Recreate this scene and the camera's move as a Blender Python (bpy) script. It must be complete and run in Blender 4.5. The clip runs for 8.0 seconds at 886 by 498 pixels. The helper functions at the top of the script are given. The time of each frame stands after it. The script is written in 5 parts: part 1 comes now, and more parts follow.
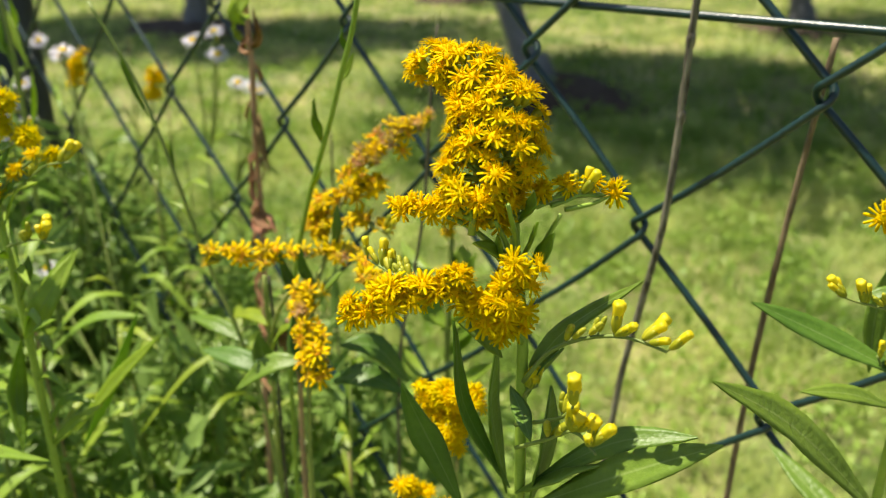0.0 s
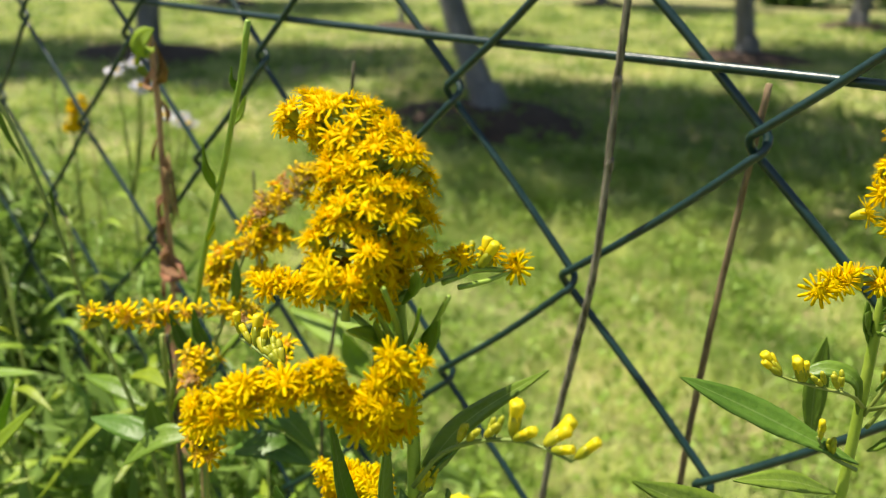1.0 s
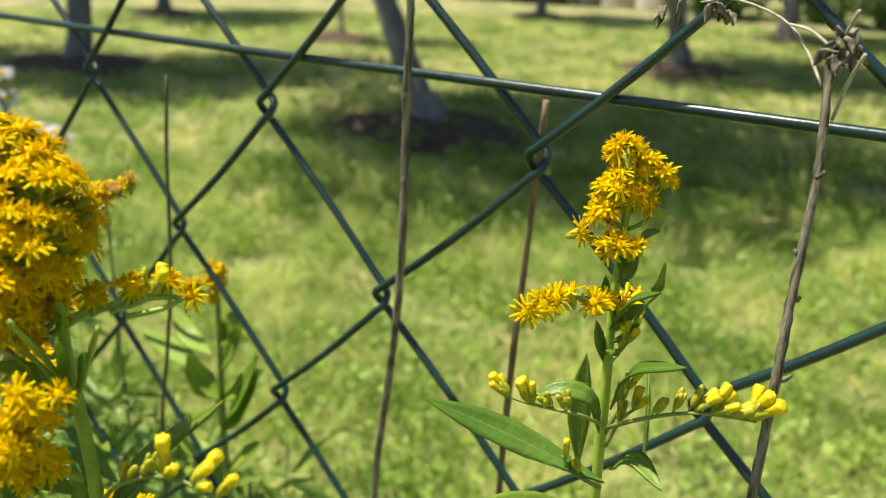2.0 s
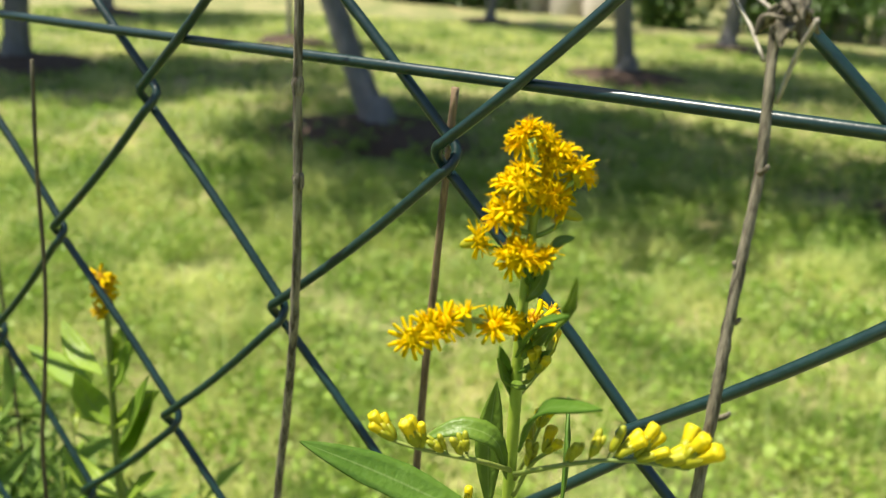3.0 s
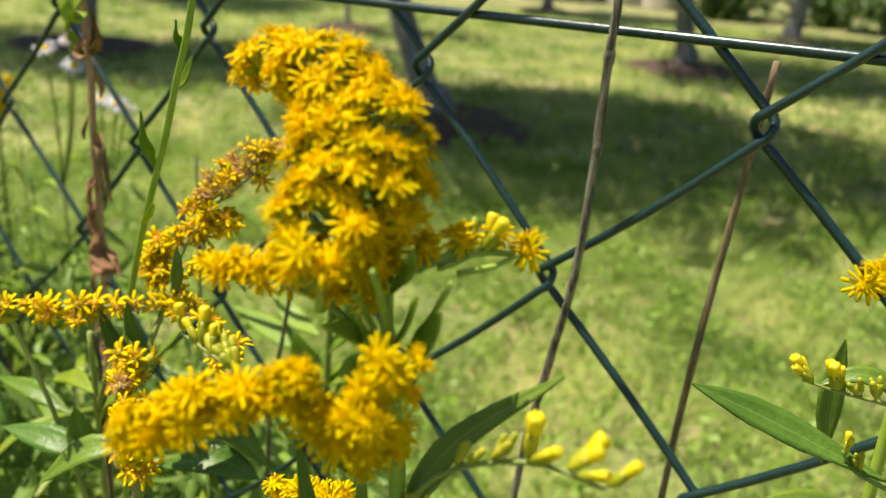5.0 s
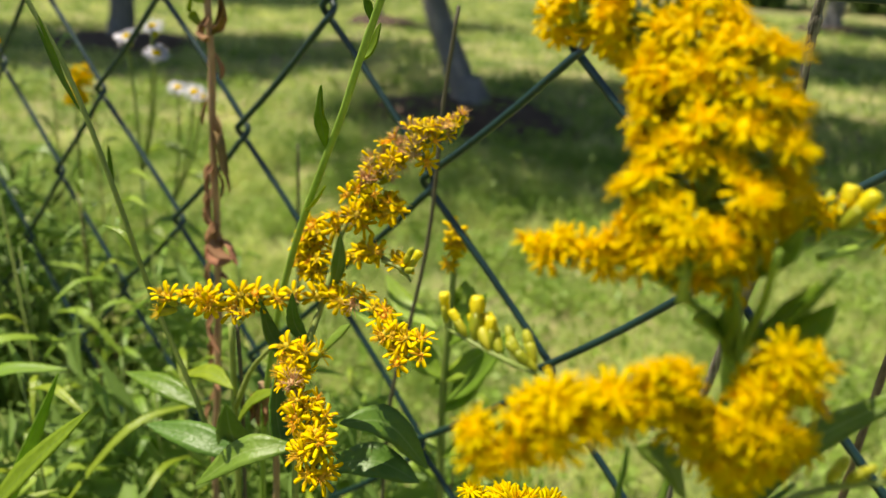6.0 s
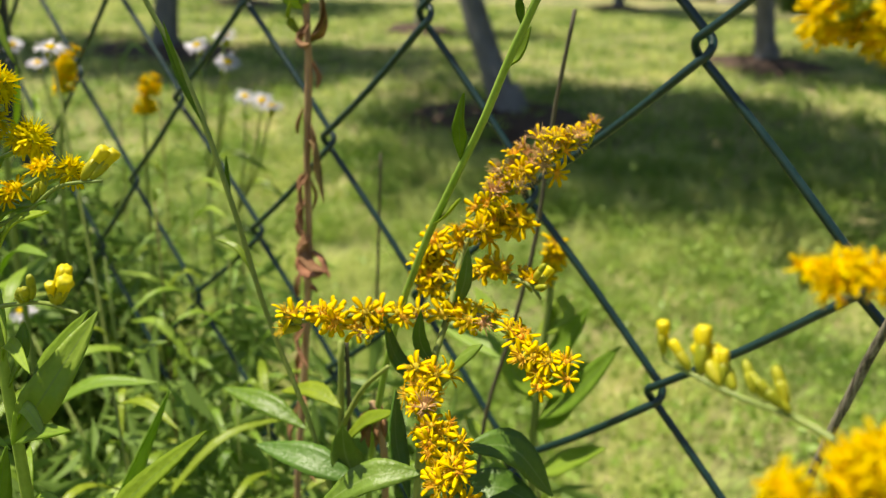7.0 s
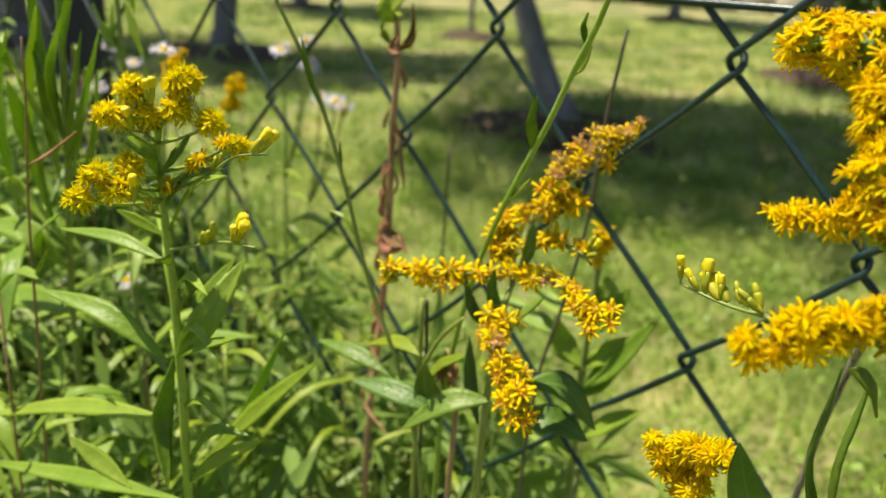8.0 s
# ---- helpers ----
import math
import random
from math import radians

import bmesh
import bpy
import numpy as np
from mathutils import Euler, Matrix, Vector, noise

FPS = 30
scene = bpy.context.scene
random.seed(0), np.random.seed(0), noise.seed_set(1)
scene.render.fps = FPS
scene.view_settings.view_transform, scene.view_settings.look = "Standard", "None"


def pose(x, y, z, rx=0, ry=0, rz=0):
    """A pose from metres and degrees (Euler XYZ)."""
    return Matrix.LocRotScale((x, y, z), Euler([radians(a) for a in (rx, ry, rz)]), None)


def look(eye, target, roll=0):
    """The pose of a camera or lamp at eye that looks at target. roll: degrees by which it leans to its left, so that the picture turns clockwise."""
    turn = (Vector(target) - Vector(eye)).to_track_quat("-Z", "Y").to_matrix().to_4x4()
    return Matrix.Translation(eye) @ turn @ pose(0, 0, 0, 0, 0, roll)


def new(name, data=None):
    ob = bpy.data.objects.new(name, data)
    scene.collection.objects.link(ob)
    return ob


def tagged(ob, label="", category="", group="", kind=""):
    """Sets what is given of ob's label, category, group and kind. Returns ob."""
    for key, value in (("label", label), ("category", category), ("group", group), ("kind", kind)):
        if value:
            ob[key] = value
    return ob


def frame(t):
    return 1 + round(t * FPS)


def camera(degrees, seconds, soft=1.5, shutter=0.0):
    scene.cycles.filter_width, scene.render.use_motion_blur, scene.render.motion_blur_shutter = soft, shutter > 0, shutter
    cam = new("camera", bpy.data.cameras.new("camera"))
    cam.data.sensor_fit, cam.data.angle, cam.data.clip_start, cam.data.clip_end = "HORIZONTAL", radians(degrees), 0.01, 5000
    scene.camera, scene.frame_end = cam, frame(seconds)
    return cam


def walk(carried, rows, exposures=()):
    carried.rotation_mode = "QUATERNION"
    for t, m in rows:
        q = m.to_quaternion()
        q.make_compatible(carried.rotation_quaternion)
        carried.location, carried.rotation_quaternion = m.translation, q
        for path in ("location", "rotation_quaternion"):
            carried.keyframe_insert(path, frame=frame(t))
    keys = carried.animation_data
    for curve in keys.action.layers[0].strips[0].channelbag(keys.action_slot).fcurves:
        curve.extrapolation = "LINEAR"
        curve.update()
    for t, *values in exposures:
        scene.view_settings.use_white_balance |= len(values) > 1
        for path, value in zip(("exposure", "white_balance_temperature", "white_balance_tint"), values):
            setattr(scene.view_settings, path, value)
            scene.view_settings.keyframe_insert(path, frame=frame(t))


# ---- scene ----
cam = camera(57.4, 8.0, 1.1)
PATH = [
    (0, (0.0887, -0.1573, 1.0706), (-1.1817, 1.1772, 0.2927), 0.15),
    (0.5, (0.0826, -0.1493, 1.0713), (-1.1648, 1.2278, 0.3311), 0.67),
    (1, (0.0843, -0.1397, 1.0708), (-1.1223, 1.2853, 0.3541), 1.19),
    (1.5, (0.094, -0.1307, 1.0704), (-1.0652, 1.3401, 0.3681), 1.69),
    (2, (0.1048, -0.1194, 1.0721), (-1.0027, 1.3963, 0.3819), 1.89),
    (2.2, (0.1068, -0.1158, 1.0719), (-0.9771, 1.4199, 0.3888), 2.17),
    (3.3, (0.0974, -0.0977, 1.0644), (-0.9044, 1.4962, 0.3892), 3.18),
    (3.5, (0.095, -0.099, 1.0636), (-0.9127, 1.4894, 0.3844), 3.23),
    (4, (0.0888, -0.1116, 1.0634), (-0.9291, 1.4664, 0.375), 3.50),
    (4.5, (0.0776, -0.1231, 1.0631), (-0.9753, 1.4267, 0.3635), 3.45),
    (4.7, (0.0747, -0.1265, 1.063), (-0.9993, 1.4077, 0.3613), 3.55),
    (5.8, (0.0544, -0.1404, 1.0588), (-1.0867, 1.3364, 0.3395), 2.90),
    (6, (0.0467, -0.1389, 1.0568), (-1.1069, 1.3251, 0.3315), 2.62),
    (6.5, (0.0375, -0.139, 1.0547), (-1.1496, 1.3005, 0.3346), 2.05),
    (7, (0.0313, -0.1433, 1.055), (-1.1947, 1.268, 0.3441), 1.88),
    (7.5, (0.0398, -0.1525, 1.0555), (-1.2294, 1.2247, 0.3537), 2.21),
    (8, (0.0479, -0.1691, 1.0593), (-1.262, 1.1698, 0.3582), 2.72),
]
walk(cam, [(t, look(eye, target, roll)) for t, eye, target, roll in PATH], [(0.0, 0.85, 7100, 10), (2.2, 0.88, 7100, 10), (3.5, 1.03, 6850, 10), (4.7, 0.88, 7100, 10),
     (6.5, 0.68, 7300, 10), (8.0, 0.76, 7300, 10)])
cam.data.dof.use_dof = True
cam.data.dof.focus_distance = 0.103
cam.data.dof.aperture_fstop = 31.0

# ---- light ----
SUN_FROM = Vector((-0.36, -0.17, 1.0)).normalized()
world = bpy.data.worlds.new("sky")
scene.world = world
world.use_nodes = True
wn = world.node_tree.nodes
sky = wn.new("ShaderNodeTexSky")
sky.sky_type = "NISHITA"
sky.sun_disc = False
sky.sun_elevation = math.asin(SUN_FROM.z)
sky.sun_rotation = math.atan2(SUN_FROM.x, SUN_FROM.y)
world.node_tree.links.new(sky.outputs[0], wn["Background"].inputs[0])
wn["Background"].inputs[1].default_value = 0.084
sun_data = bpy.data.lights.new("sun", "SUN")
sun_data.energy, sun_data.angle, sun_data.color = 4.6, radians(0.53), (1.0, 0.95, 0.86)
sun = new("sun", sun_data)
sun.matrix_world = look(SUN_FROM * 30, (0, 0, 0))


# ---- materials ----
def material(name, colours, scale=200.0, rough=0.6, bump=0.2, fine=6.0, translucent=0.0, vary=0.0, metal=0.0, vein=None,
             stretch=(1, 1, 1), gloss=0.5, coat=0.0, bump_scale=None, edge=0.18):
    """Mottled surface: colours mixed by two scales of noise, fine relief, light passing through thin leaves and petals,
    and a shift from piece to piece."""
    m = bpy.data.materials.new(name)
    m.use_nodes = True
    nt = m.node_tree
    n, link = nt.nodes, nt.links.new
    out, bsdf = n["Material Output"], n["Principled BSDF"]
    geo = n.new("ShaderNodeNewGeometry")
    mapping = n.new("ShaderNodeMapping")
    mapping.inputs["Scale"].default_value = stretch
    link(geo.outputs["Position"], mapping.inputs[0])
    big, small = n.new("ShaderNodeTexNoise"), n.new("ShaderNodeTexNoise")
    for tex, s, d in ((big, scale, 3), (small, scale * fine, 4)):
        tex.inputs["Scale"].default_value, tex.inputs["Detail"].default_value = s, d
        link(mapping.outputs[0], tex.inputs["Vector"])
    ramp = n.new("ShaderNodeValToRGB")
    ramp.color_ramp.elements[0].position, ramp.color_ramp.elements[1].position = 0.5 - edge, 0.5 + edge
    ramp.color_ramp.elements[0].color = (*colours[0], 1)
    ramp.color_ramp.elements[1].color = (*colours[1], 1)
    add = n.new("ShaderNodeMath")
    add.operation = "MULTIPLY_ADD"
    add.inputs[1].default_value, add.inputs[2].default_value = 0.35, 0.0
    link(small.outputs[0], add.inputs[0])
    blend = n.new("ShaderNodeMath")
    blend.operation = "MULTIPLY_ADD"
    blend.inputs[1].default_value = 0.65
    link(big.outputs[0], blend.inputs[0])
    link(add.outputs[0], blend.inputs[2])
    link(blend.outputs[0], ramp.inputs[0])
    colour = ramp.outputs[0]
    if vein:
        across = n.new("ShaderNodeAttribute")
        across.attribute_name = "across"
        rib = n.new("ShaderNodeMapRange")
        rib.inputs[1].default_value, rib.inputs[2].default_value = 0.0, 0.10
        rib.inputs[3].default_value, rib.inputs[4].default_value = 0.75, 0.0
        link(across.outputs["Fac"], rib.inputs[0])
        mix = n.new("ShaderNodeMix")
        mix.data_type = "RGBA"
        mix.inputs["B"].default_value = (*vein, 1)
        link(rib.outputs[0], mix.inputs["Factor"])
        link(colour, mix.inputs["A"])
        colour = mix.outputs["Result"]
    if vary:
        info = n.new("ShaderNodeObjectInfo")
        hsv = n.new("ShaderNodeHueSaturation")
        hue, val = n.new("ShaderNodeMapRange"), n.new("ShaderNodeMapRange")
        hue.inputs[3].default_value, hue.inputs[4].default_value = 0.5 - vary * 0.10, 0.5 + vary * 0.10
        val.inputs[3].default_value, val.inputs[4].default_value = 1 + vary, 1 - vary
        link(info.outputs["Random"], hue.inputs[0])
        link(info.outputs["Random"], val.inputs[0])
        link(hue.outputs[0], hsv.inputs["Hue"])
        link(val.outputs[0], hsv.inputs["Value"])
        link(colour, hsv.inputs["Color"])
        colour = hsv.outputs[0]
    link(colour, bsdf.inputs["Base Color"])
    rmap = n.new("ShaderNodeMapRange")
    rmap.inputs[3].default_value, rmap.inputs[4].default_value = rough - 0.1, min(1.0, rough + 0.1)
    link(small.outputs[0], rmap.inputs[0])
    link(rmap.outputs[0], bsdf.inputs["Roughness"])
    bsdf.inputs["Metallic"].default_value = metal
    bsdf.inputs["Specular IOR Level"].default_value = gloss
    bsdf.inputs["Coat Weight"].default_value = coat
    if bump:
        relief = n.new("ShaderNodeBump")
        relief.inputs["Strength"].default_value = bump
        relief.inputs["Distance"].default_value = bump_scale or 0.4 / (scale * fine)
        link(small.outputs[0], relief.inputs["Height"])
        link(relief.outputs[0], bsdf.inputs["Normal"])
    if translucent:
        thin = n.new("ShaderNodeBsdfTranslucent")
        both = n.new("ShaderNodeMixShader")
        both.inputs[0].default_value = translucent
        link(colour, thin.inputs[0])
        link(bsdf.outputs[0], both.inputs[1])
        link(thin.outputs[0], both.inputs[2])
        link(both.outputs[0], out.inputs[0])
    return m


WIRE = material("green_plastic_coating", ((0.005, 0.022, 0.020), (0.011, 0.040, 0.035)), 90, 0.33, 0.12, 8, gloss=0.55, coat=0.08)
PETAL = material("yellow_petal", ((0.87, 0.685, 0.005), (0.93, 0.78, 0.010)), 300, 0.75, 0.1, 4, translucent=0.55, vary=0.06, gloss=0.1)
YOUNG_PETAL = material("lemon_yellow_petal", ((0.88, 0.76, 0.006), (0.93, 0.84, 0.012)), 300, 0.7, 0.1, 4, translucent=0.6, vary=0.06, gloss=0.12)
DISC = material("golden_disc", ((0.86, 0.58, 0.003), (0.92, 0.675, 0.005)), 500, 0.75, 0.1, 4, translucent=0.4, vary=0.06, gloss=0.1)
FADED_PETAL = material("fading_yellow_petal", ((0.86, 0.63, 0.005), (0.92, 0.73, 0.009)), 300, 0.75, 0.1, 4, translucent=0.40, vary=0.07, gloss=0.1)
FADED_DISC = material("ochre_disc", ((0.68, 0.40, 0.02), (0.88, 0.60, 0.02)), 500, 0.75, 0.1, 4, translucent=0.3, vary=0.2)
SPENT_DISC = material("browned_floret", ((0.48, 0.28, 0.10), (0.74, 0.52, 0.22)), 600, 0.8, 0.1, 4, translucent=0.2, vary=0.2)
CUP = material("yellow_green_cup", ((0.32, 0.36, 0.015), (0.50, 0.48, 0.025)), 400, 0.5, 0.2, 4, translucent=0.2, vary=0.12)
BUD_TIP = material("lemon_bud_tip", ((0.74, 0.62, 0.008), (0.84, 0.74, 0.02)), 400, 0.5, 0.2, 4, translucent=0.3, vary=0.05)
LEAF = material("goldenrod_leaf", ((0.110, 0.215, 0.024), (0.175, 0.300, 0.040)), 90, 0.42, 0.5, 10, translucent=0.34, vary=0.18,
                vein=(0.25, 0.36, 0.10), gloss=0.45)
WEED_LEAF = material("weed_leaf", ((0.150, 0.265, 0.016), (0.270, 0.405, 0.034)), 70, 0.40, 0.5, 10, translucent=0.45, vary=0.26, gloss=0.45,
                     vein=(0.18, 0.28, 0.07))
# pale green, brightened further in place of sun on leaves that stay dull
SUN_PALE_LEAF = material("pale_leaf_lifted_for_sun", ((0.24, 0.40, 0.035), (0.37, 0.53, 0.075)), 70, 0.42, 0.4, 10, translucent=0.5, vary=0.15, gloss=0.42,
                     vein=(0.26, 0.38, 0.10))
# leaf colour darkened to stand for the shade in gaps between the weeds
SHADE_DARK_LEAF = material("undergrowth_leaf_darkened_for_shade", ((0.050, 0.095, 0.012), (0.105, 0.170, 0.022)), 40, 0.6, 0.3, 10, translucent=0.2, gloss=0.2)
FRESH_STEM = material("fresh_green_stem", ((0.20, 0.32, 0.03), (0.31, 0.44, 0.06)), 250, 0.45, 0.2, 6, vary=0.1)
STEM = material("green_stem", ((0.16, 0.22, 0.04), (0.25, 0.31, 0.07)), 250, 0.5, 0.25, 6, translucent=0.0, vary=0.1)
BROWN_STEM = material("red_brown_stem", ((0.20, 0.12, 0.05), (0.30, 0.20, 0.09)), 250, 0.6, 0.3, 6, vary=0.1)
DRY = material("dry_brown_stalk", ((0.26, 0.150, 0.075), (0.50, 0.330, 0.18)), 220, 0.75, 0.7, 6, vary=0.1, stretch=(1, 1, 0.25))
DRY_LEAF = material("withered_leaf", ((0.20, 0.100, 0.040), (0.46, 0.275, 0.125)), 190, 0.8, 0.6, 5, translucent=0.3, vary=0.25)
GREY_STICK = material("grey_weathered_stick", ((0.050, 0.043, 0.026), (0.245, 0.222, 0.155)), 1500, 0.9, 1.0, 3, stretch=(1, 1, 0.10), edge=0.09)
BROWN_STICK = material("brown_dry_stick", ((0.11, 0.072, 0.036), (0.28, 0.20, 0.115)), 900, 0.8, 0.8, 4, stretch=(1, 1, 0.12), edge=0.12)
PALE_TWIG = material("bleached_twig", ((0.22, 0.20, 0.15), (0.48, 0.45, 0.36)), 900, 0.85, 0.5, 4, stretch=(1, 1, 0.2))
DARK_TWIG = material("dark_thin_twig", ((0.06, 0.055, 0.03), (0.14, 0.12, 0.07)), 260, 0.8, 0.4, 5, stretch=(1, 1, 0.2))
WHITE_PETAL = material("white_ray", ((0.72, 0.70, 0.78), (0.82, 0.80, 0.84)), 300, 0.6, 0.1, 4, translucent=0.25)
POST = material("dark_painted_post", ((0.012, 0.015, 0.017), (0.030, 0.032, 0.034)), 40, 0.55, 0.4, 12)
BARK = material("grey_bark", ((0.12, 0.118, 0.122), (0.25, 0.245, 0.25)), 9, 0.9, 0.8, 7, stretch=(1, 1, 0.4), bump_scale=0.01)
MULCH = material("dark_mulch", ((0.040, 0.025, 0.017), (0.115, 0.070, 0.046)), 22, 0.95, 0.8, 5, bump_scale=0.02)
CROWN = material("tree_leaf", ((0.045, 0.10, 0.018), (0.085, 0.16, 0.03)), 3, 0.5, 0.1, 5, translucent=0.3)
BUSH = material("bush_leaf", ((0.06, 0.13, 0.025), (0.13, 0.22, 0.05)), 3, 0.5, 0.1, 5, translucent=0.3)
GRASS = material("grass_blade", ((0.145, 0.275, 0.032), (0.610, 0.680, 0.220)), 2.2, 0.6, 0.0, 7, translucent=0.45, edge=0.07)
CLOVER = material("broad_lawn_leaf", ((0.190, 0.340, 0.035), (0.360, 0.480, 0.090)), 6, 0.5, 0.0, 9, translucent=0.35)
LAWN = material("lawn_ground", ((0.090, 0.140, 0.025), (0.330, 0.290, 0.130)), 1.6, 0.95, 0.9, 14, bump_scale=0.02, edge=0.10)
PALE_STONE = material("pale_stone", ((0.36, 0.33, 0.27), (0.55, 0.51, 0.43)), 2.5, 0.9, 0.6, 8, bump_scale=0.01)


# ---- mesh helpers ----
class Shape:
    """Gathers vertices and faces of one part."""

    def __init__(self):
        self.v, self.f, self.a = [], [], []

    def mesh(self, name, mat, smooth=True):
        me = bpy.data.meshes.new(name)
        me.from_pydata(self.v, [], self.f)
        me.materials.append(mat)
        if smooth:
            me.polygons.foreach_set("use_smooth", [True] * len(self.f))
        if self.a:
            at = me.attributes.new("across", "FLOAT", "POINT")
            at.data.foreach_set("value", self.a)
        me.update()
        return me


def spline(pts, count):
    """Points on a smooth line through pts, the same number on every span (centripetal, so that it never loops)."""
    p = [Vector(q) for q in pts]
    if len(p) == 2:
        return [p[0].lerp(p[1], i / (count - 1)) for i in range(count)]
    p = [p[0] * 2 - p[1]] + p + [p[-1] * 2 - p[-2]]
    spans, got = len(p) - 3, []
    for i in range(count):
        s = min(i / (count - 1) * spans, spans - 1e-6)
        k, u = int(s), s - int(s)
        a, b, c, d = p[k:k + 4]
        t0 = 0.0
        t1 = t0 + max((b - a).length, 1e-7) ** 0.5
        t2 = t1 + max((c - b).length, 1e-7) ** 0.5
        t3 = t2 + max((d - c).length, 1e-7) ** 0.5
        t = t1 + (t2 - t1) * u
        e = a * ((t1 - t) / (t1 - t0)) + b * ((t - t0) / (t1 - t0))
        f = b * ((t2 - t) / (t2 - t1)) + c * ((t - t1) / (t2 - t1))
        g = c * ((t3 - t) / (t3 - t2)) + d * ((t - t2) / (t3 - t2))
        h = e * ((t2 - t) / (t2 - t0)) + f * ((t - t0) / (t2 - t0))
        j = f * ((t3 - t) / (t3 - t1)) + g * ((t - t1) / (t3 - t1))
        got.append(h * ((t2 - t) / (t2 - t1)) + j * ((t - t1) / (t2 - t1)))
    return got


def tube(g, pts, r0, r1, sides=7, count=12, rough=0.0, rng=None, bulge=0.0):
    """A round stem of falling radius along pts, closed at both ends."""
    line = spline(pts, count) if count else [Vector(q) for q in pts]
    n = len(line)
    side = None
    start = len(g.v)
    for i, c in enumerate(line):
        t = (line[min(i + 1, n - 1)] - line[max(i - 1, 0)]).normalized()
        if side is None:
            side = t.orthogonal().normalized()
        side = (side - t * side.dot(t)).normalized()
        other = t.cross(side)
        r = (r0 + (r1 - r0) * i / (n - 1)) * (1 + bulge * math.sin(math.pi * i / (n - 1)))
        for k in range(sides):
            w = 2 * math.pi * k / sides
            q = r * (1 + (rng.uniform(-rough, rough) if rng else 0))
            g.v.append(tuple(c + side * (math.cos(w) * q) + other * (math.sin(w) * q)))
    for i in range(n - 1):
        for k in range(sides):
            a, b = start + i * sides + k, start + i * sides + (k + 1) % sides
            g.f.append((a, b, b + sides, a + sides))
    g.f.append(tuple(start + k for k in reversed(range(sides))))
    g.f.append(tuple(start + (n - 1) * sides + k for k in range(sides)))


def blade(g, pts, width, face, count=11, fold=0.22, thick=0.0003, peak=0.42, rng=None, ragged=0.0, twist=0.0):
    """A lance-shaped leaf along pts, folded a little at its midrib, its upper side turned to face."""
    line = spline(pts, count)
    face = Vector(face)
    rows = []
    cols = (-1.0, -0.55, 0.0, 0.55, 1.0)
    for i, c in enumerate(line):
        u = i / (count - 1)
        t = (line[min(i + 1, count - 1)] - line[max(i - 1, 0)]).normalized()
        side = t.cross(face)
        side = side.normalized() if side.length > 1e-6 else t.orthogonal().normalized()
        up = side.cross(t)
        if twist:
            side = Matrix.Rotation(twist * u, 3, t) @ side
            up = side.cross(t)
        shape = (u / peak) ** 0.8 if u < peak else max(0.0, 1 - ((u - peak) / (1 - peak)) ** 1.9) ** 0.9
        w = width * 0.5 * max(shape, 0.03)
        rows.append((c, side, up, w, u))
    start = len(g.v)
    for sign in (1, -1):
        for c, side, up, w, u in rows:
            for v in cols:
                edge = (rng.uniform(-ragged, ragged) if rng and abs(v) > 0.9 else 0)
                wave = 0.05 * math.sin(u * 19 + v * 2) * abs(v)
                g.v.append(tuple(c + side * (v * w * (1 + edge)) + up * (w * (fold * abs(v) + wave) + sign * thick * 0.5)))
                g.a.append(abs(v) if sign > 0 else abs(v))
    k = len(cols)
    off = count * k
    for i in range(count - 1):
        for j in range(k - 1):
            a = start + i * k + j
            g.f.append((a, a + 1, a + k + 1, a + k))
            b = a + off
            g.f.append((b, b + k, b + k + 1, b + 1))
        for j in (0, k - 1):
            a, b = start + i * k + j, start + i * k + j + off
            g.f.append((a, a + k, b + k, b) if j == 0 else (a, b, b + k, a + k))


def thing(name, at, label, category, group=""):
    ob = new(name)
    ob.empty_display_size = 0.01
    ob.location = at
    return tagged(ob, label, category, group)


def part(name, shape, mat, parent, label="", smooth=True):
    """Links a shape given in world places as one mesh under a thing."""
    me = shape.mesh(name, mat, smooth) if isinstance(shape, Shape) else shape
    ob = new(name, me)
    ob.parent = parent
    ob.matrix_parent_inverse = Matrix.Translation(-Vector(parent.location))
    return tagged(ob, label)


def sub(name, me, parent, label=""):
    """A shared mesh as a piece of a part, in the part's own place."""
    ob = new(name, me)
    ob.parent = parent
    return tagged(ob, label)


def facing(at, way, size, spin):
    """The pose of a piece at a place, its axis along way."""
    return Matrix.LocRotScale(Vector(at), Vector(way).to_track_quat("Z", "Y") @ Euler((0, 0, spin)).to_quaternion(), (size,) * 3)

# ---- ground ----
def sheet(name, xs, ys, height, mat):
    g = Shape()
    for y in ys:
        for x in xs:
            g.v.append((x, y, height(x, y)))
    w = len(xs)
    for j in range(len(ys) - 1):
        for i in range(w - 1):
            a = j * w + i
            g.f.append((a, a + 1, a + w + 1, a + w))
    return new(name, g.mesh(name, mat))


def swell(x, y):
    return 0.02 * noise.noise((x * 0.7, y * 0.7, 0)) - 0.02


coarse = [-600, -200, -80, -40, -25]
fine_x = [-15 + 0.5 * i for i in range(51)]
fine_y = [-4 + 0.5 * i for i in range(51)]
ground = sheet("ground", coarse + fine_x + [16, 25, 60, 200, 600], [-600, -100, -30, -10] + fine_y + [30, 50, 100, 250, 600], swell, LAWN)
tagged(ground, "sunlit mown lawn of patchy green grass", "lawn", kind="structure")

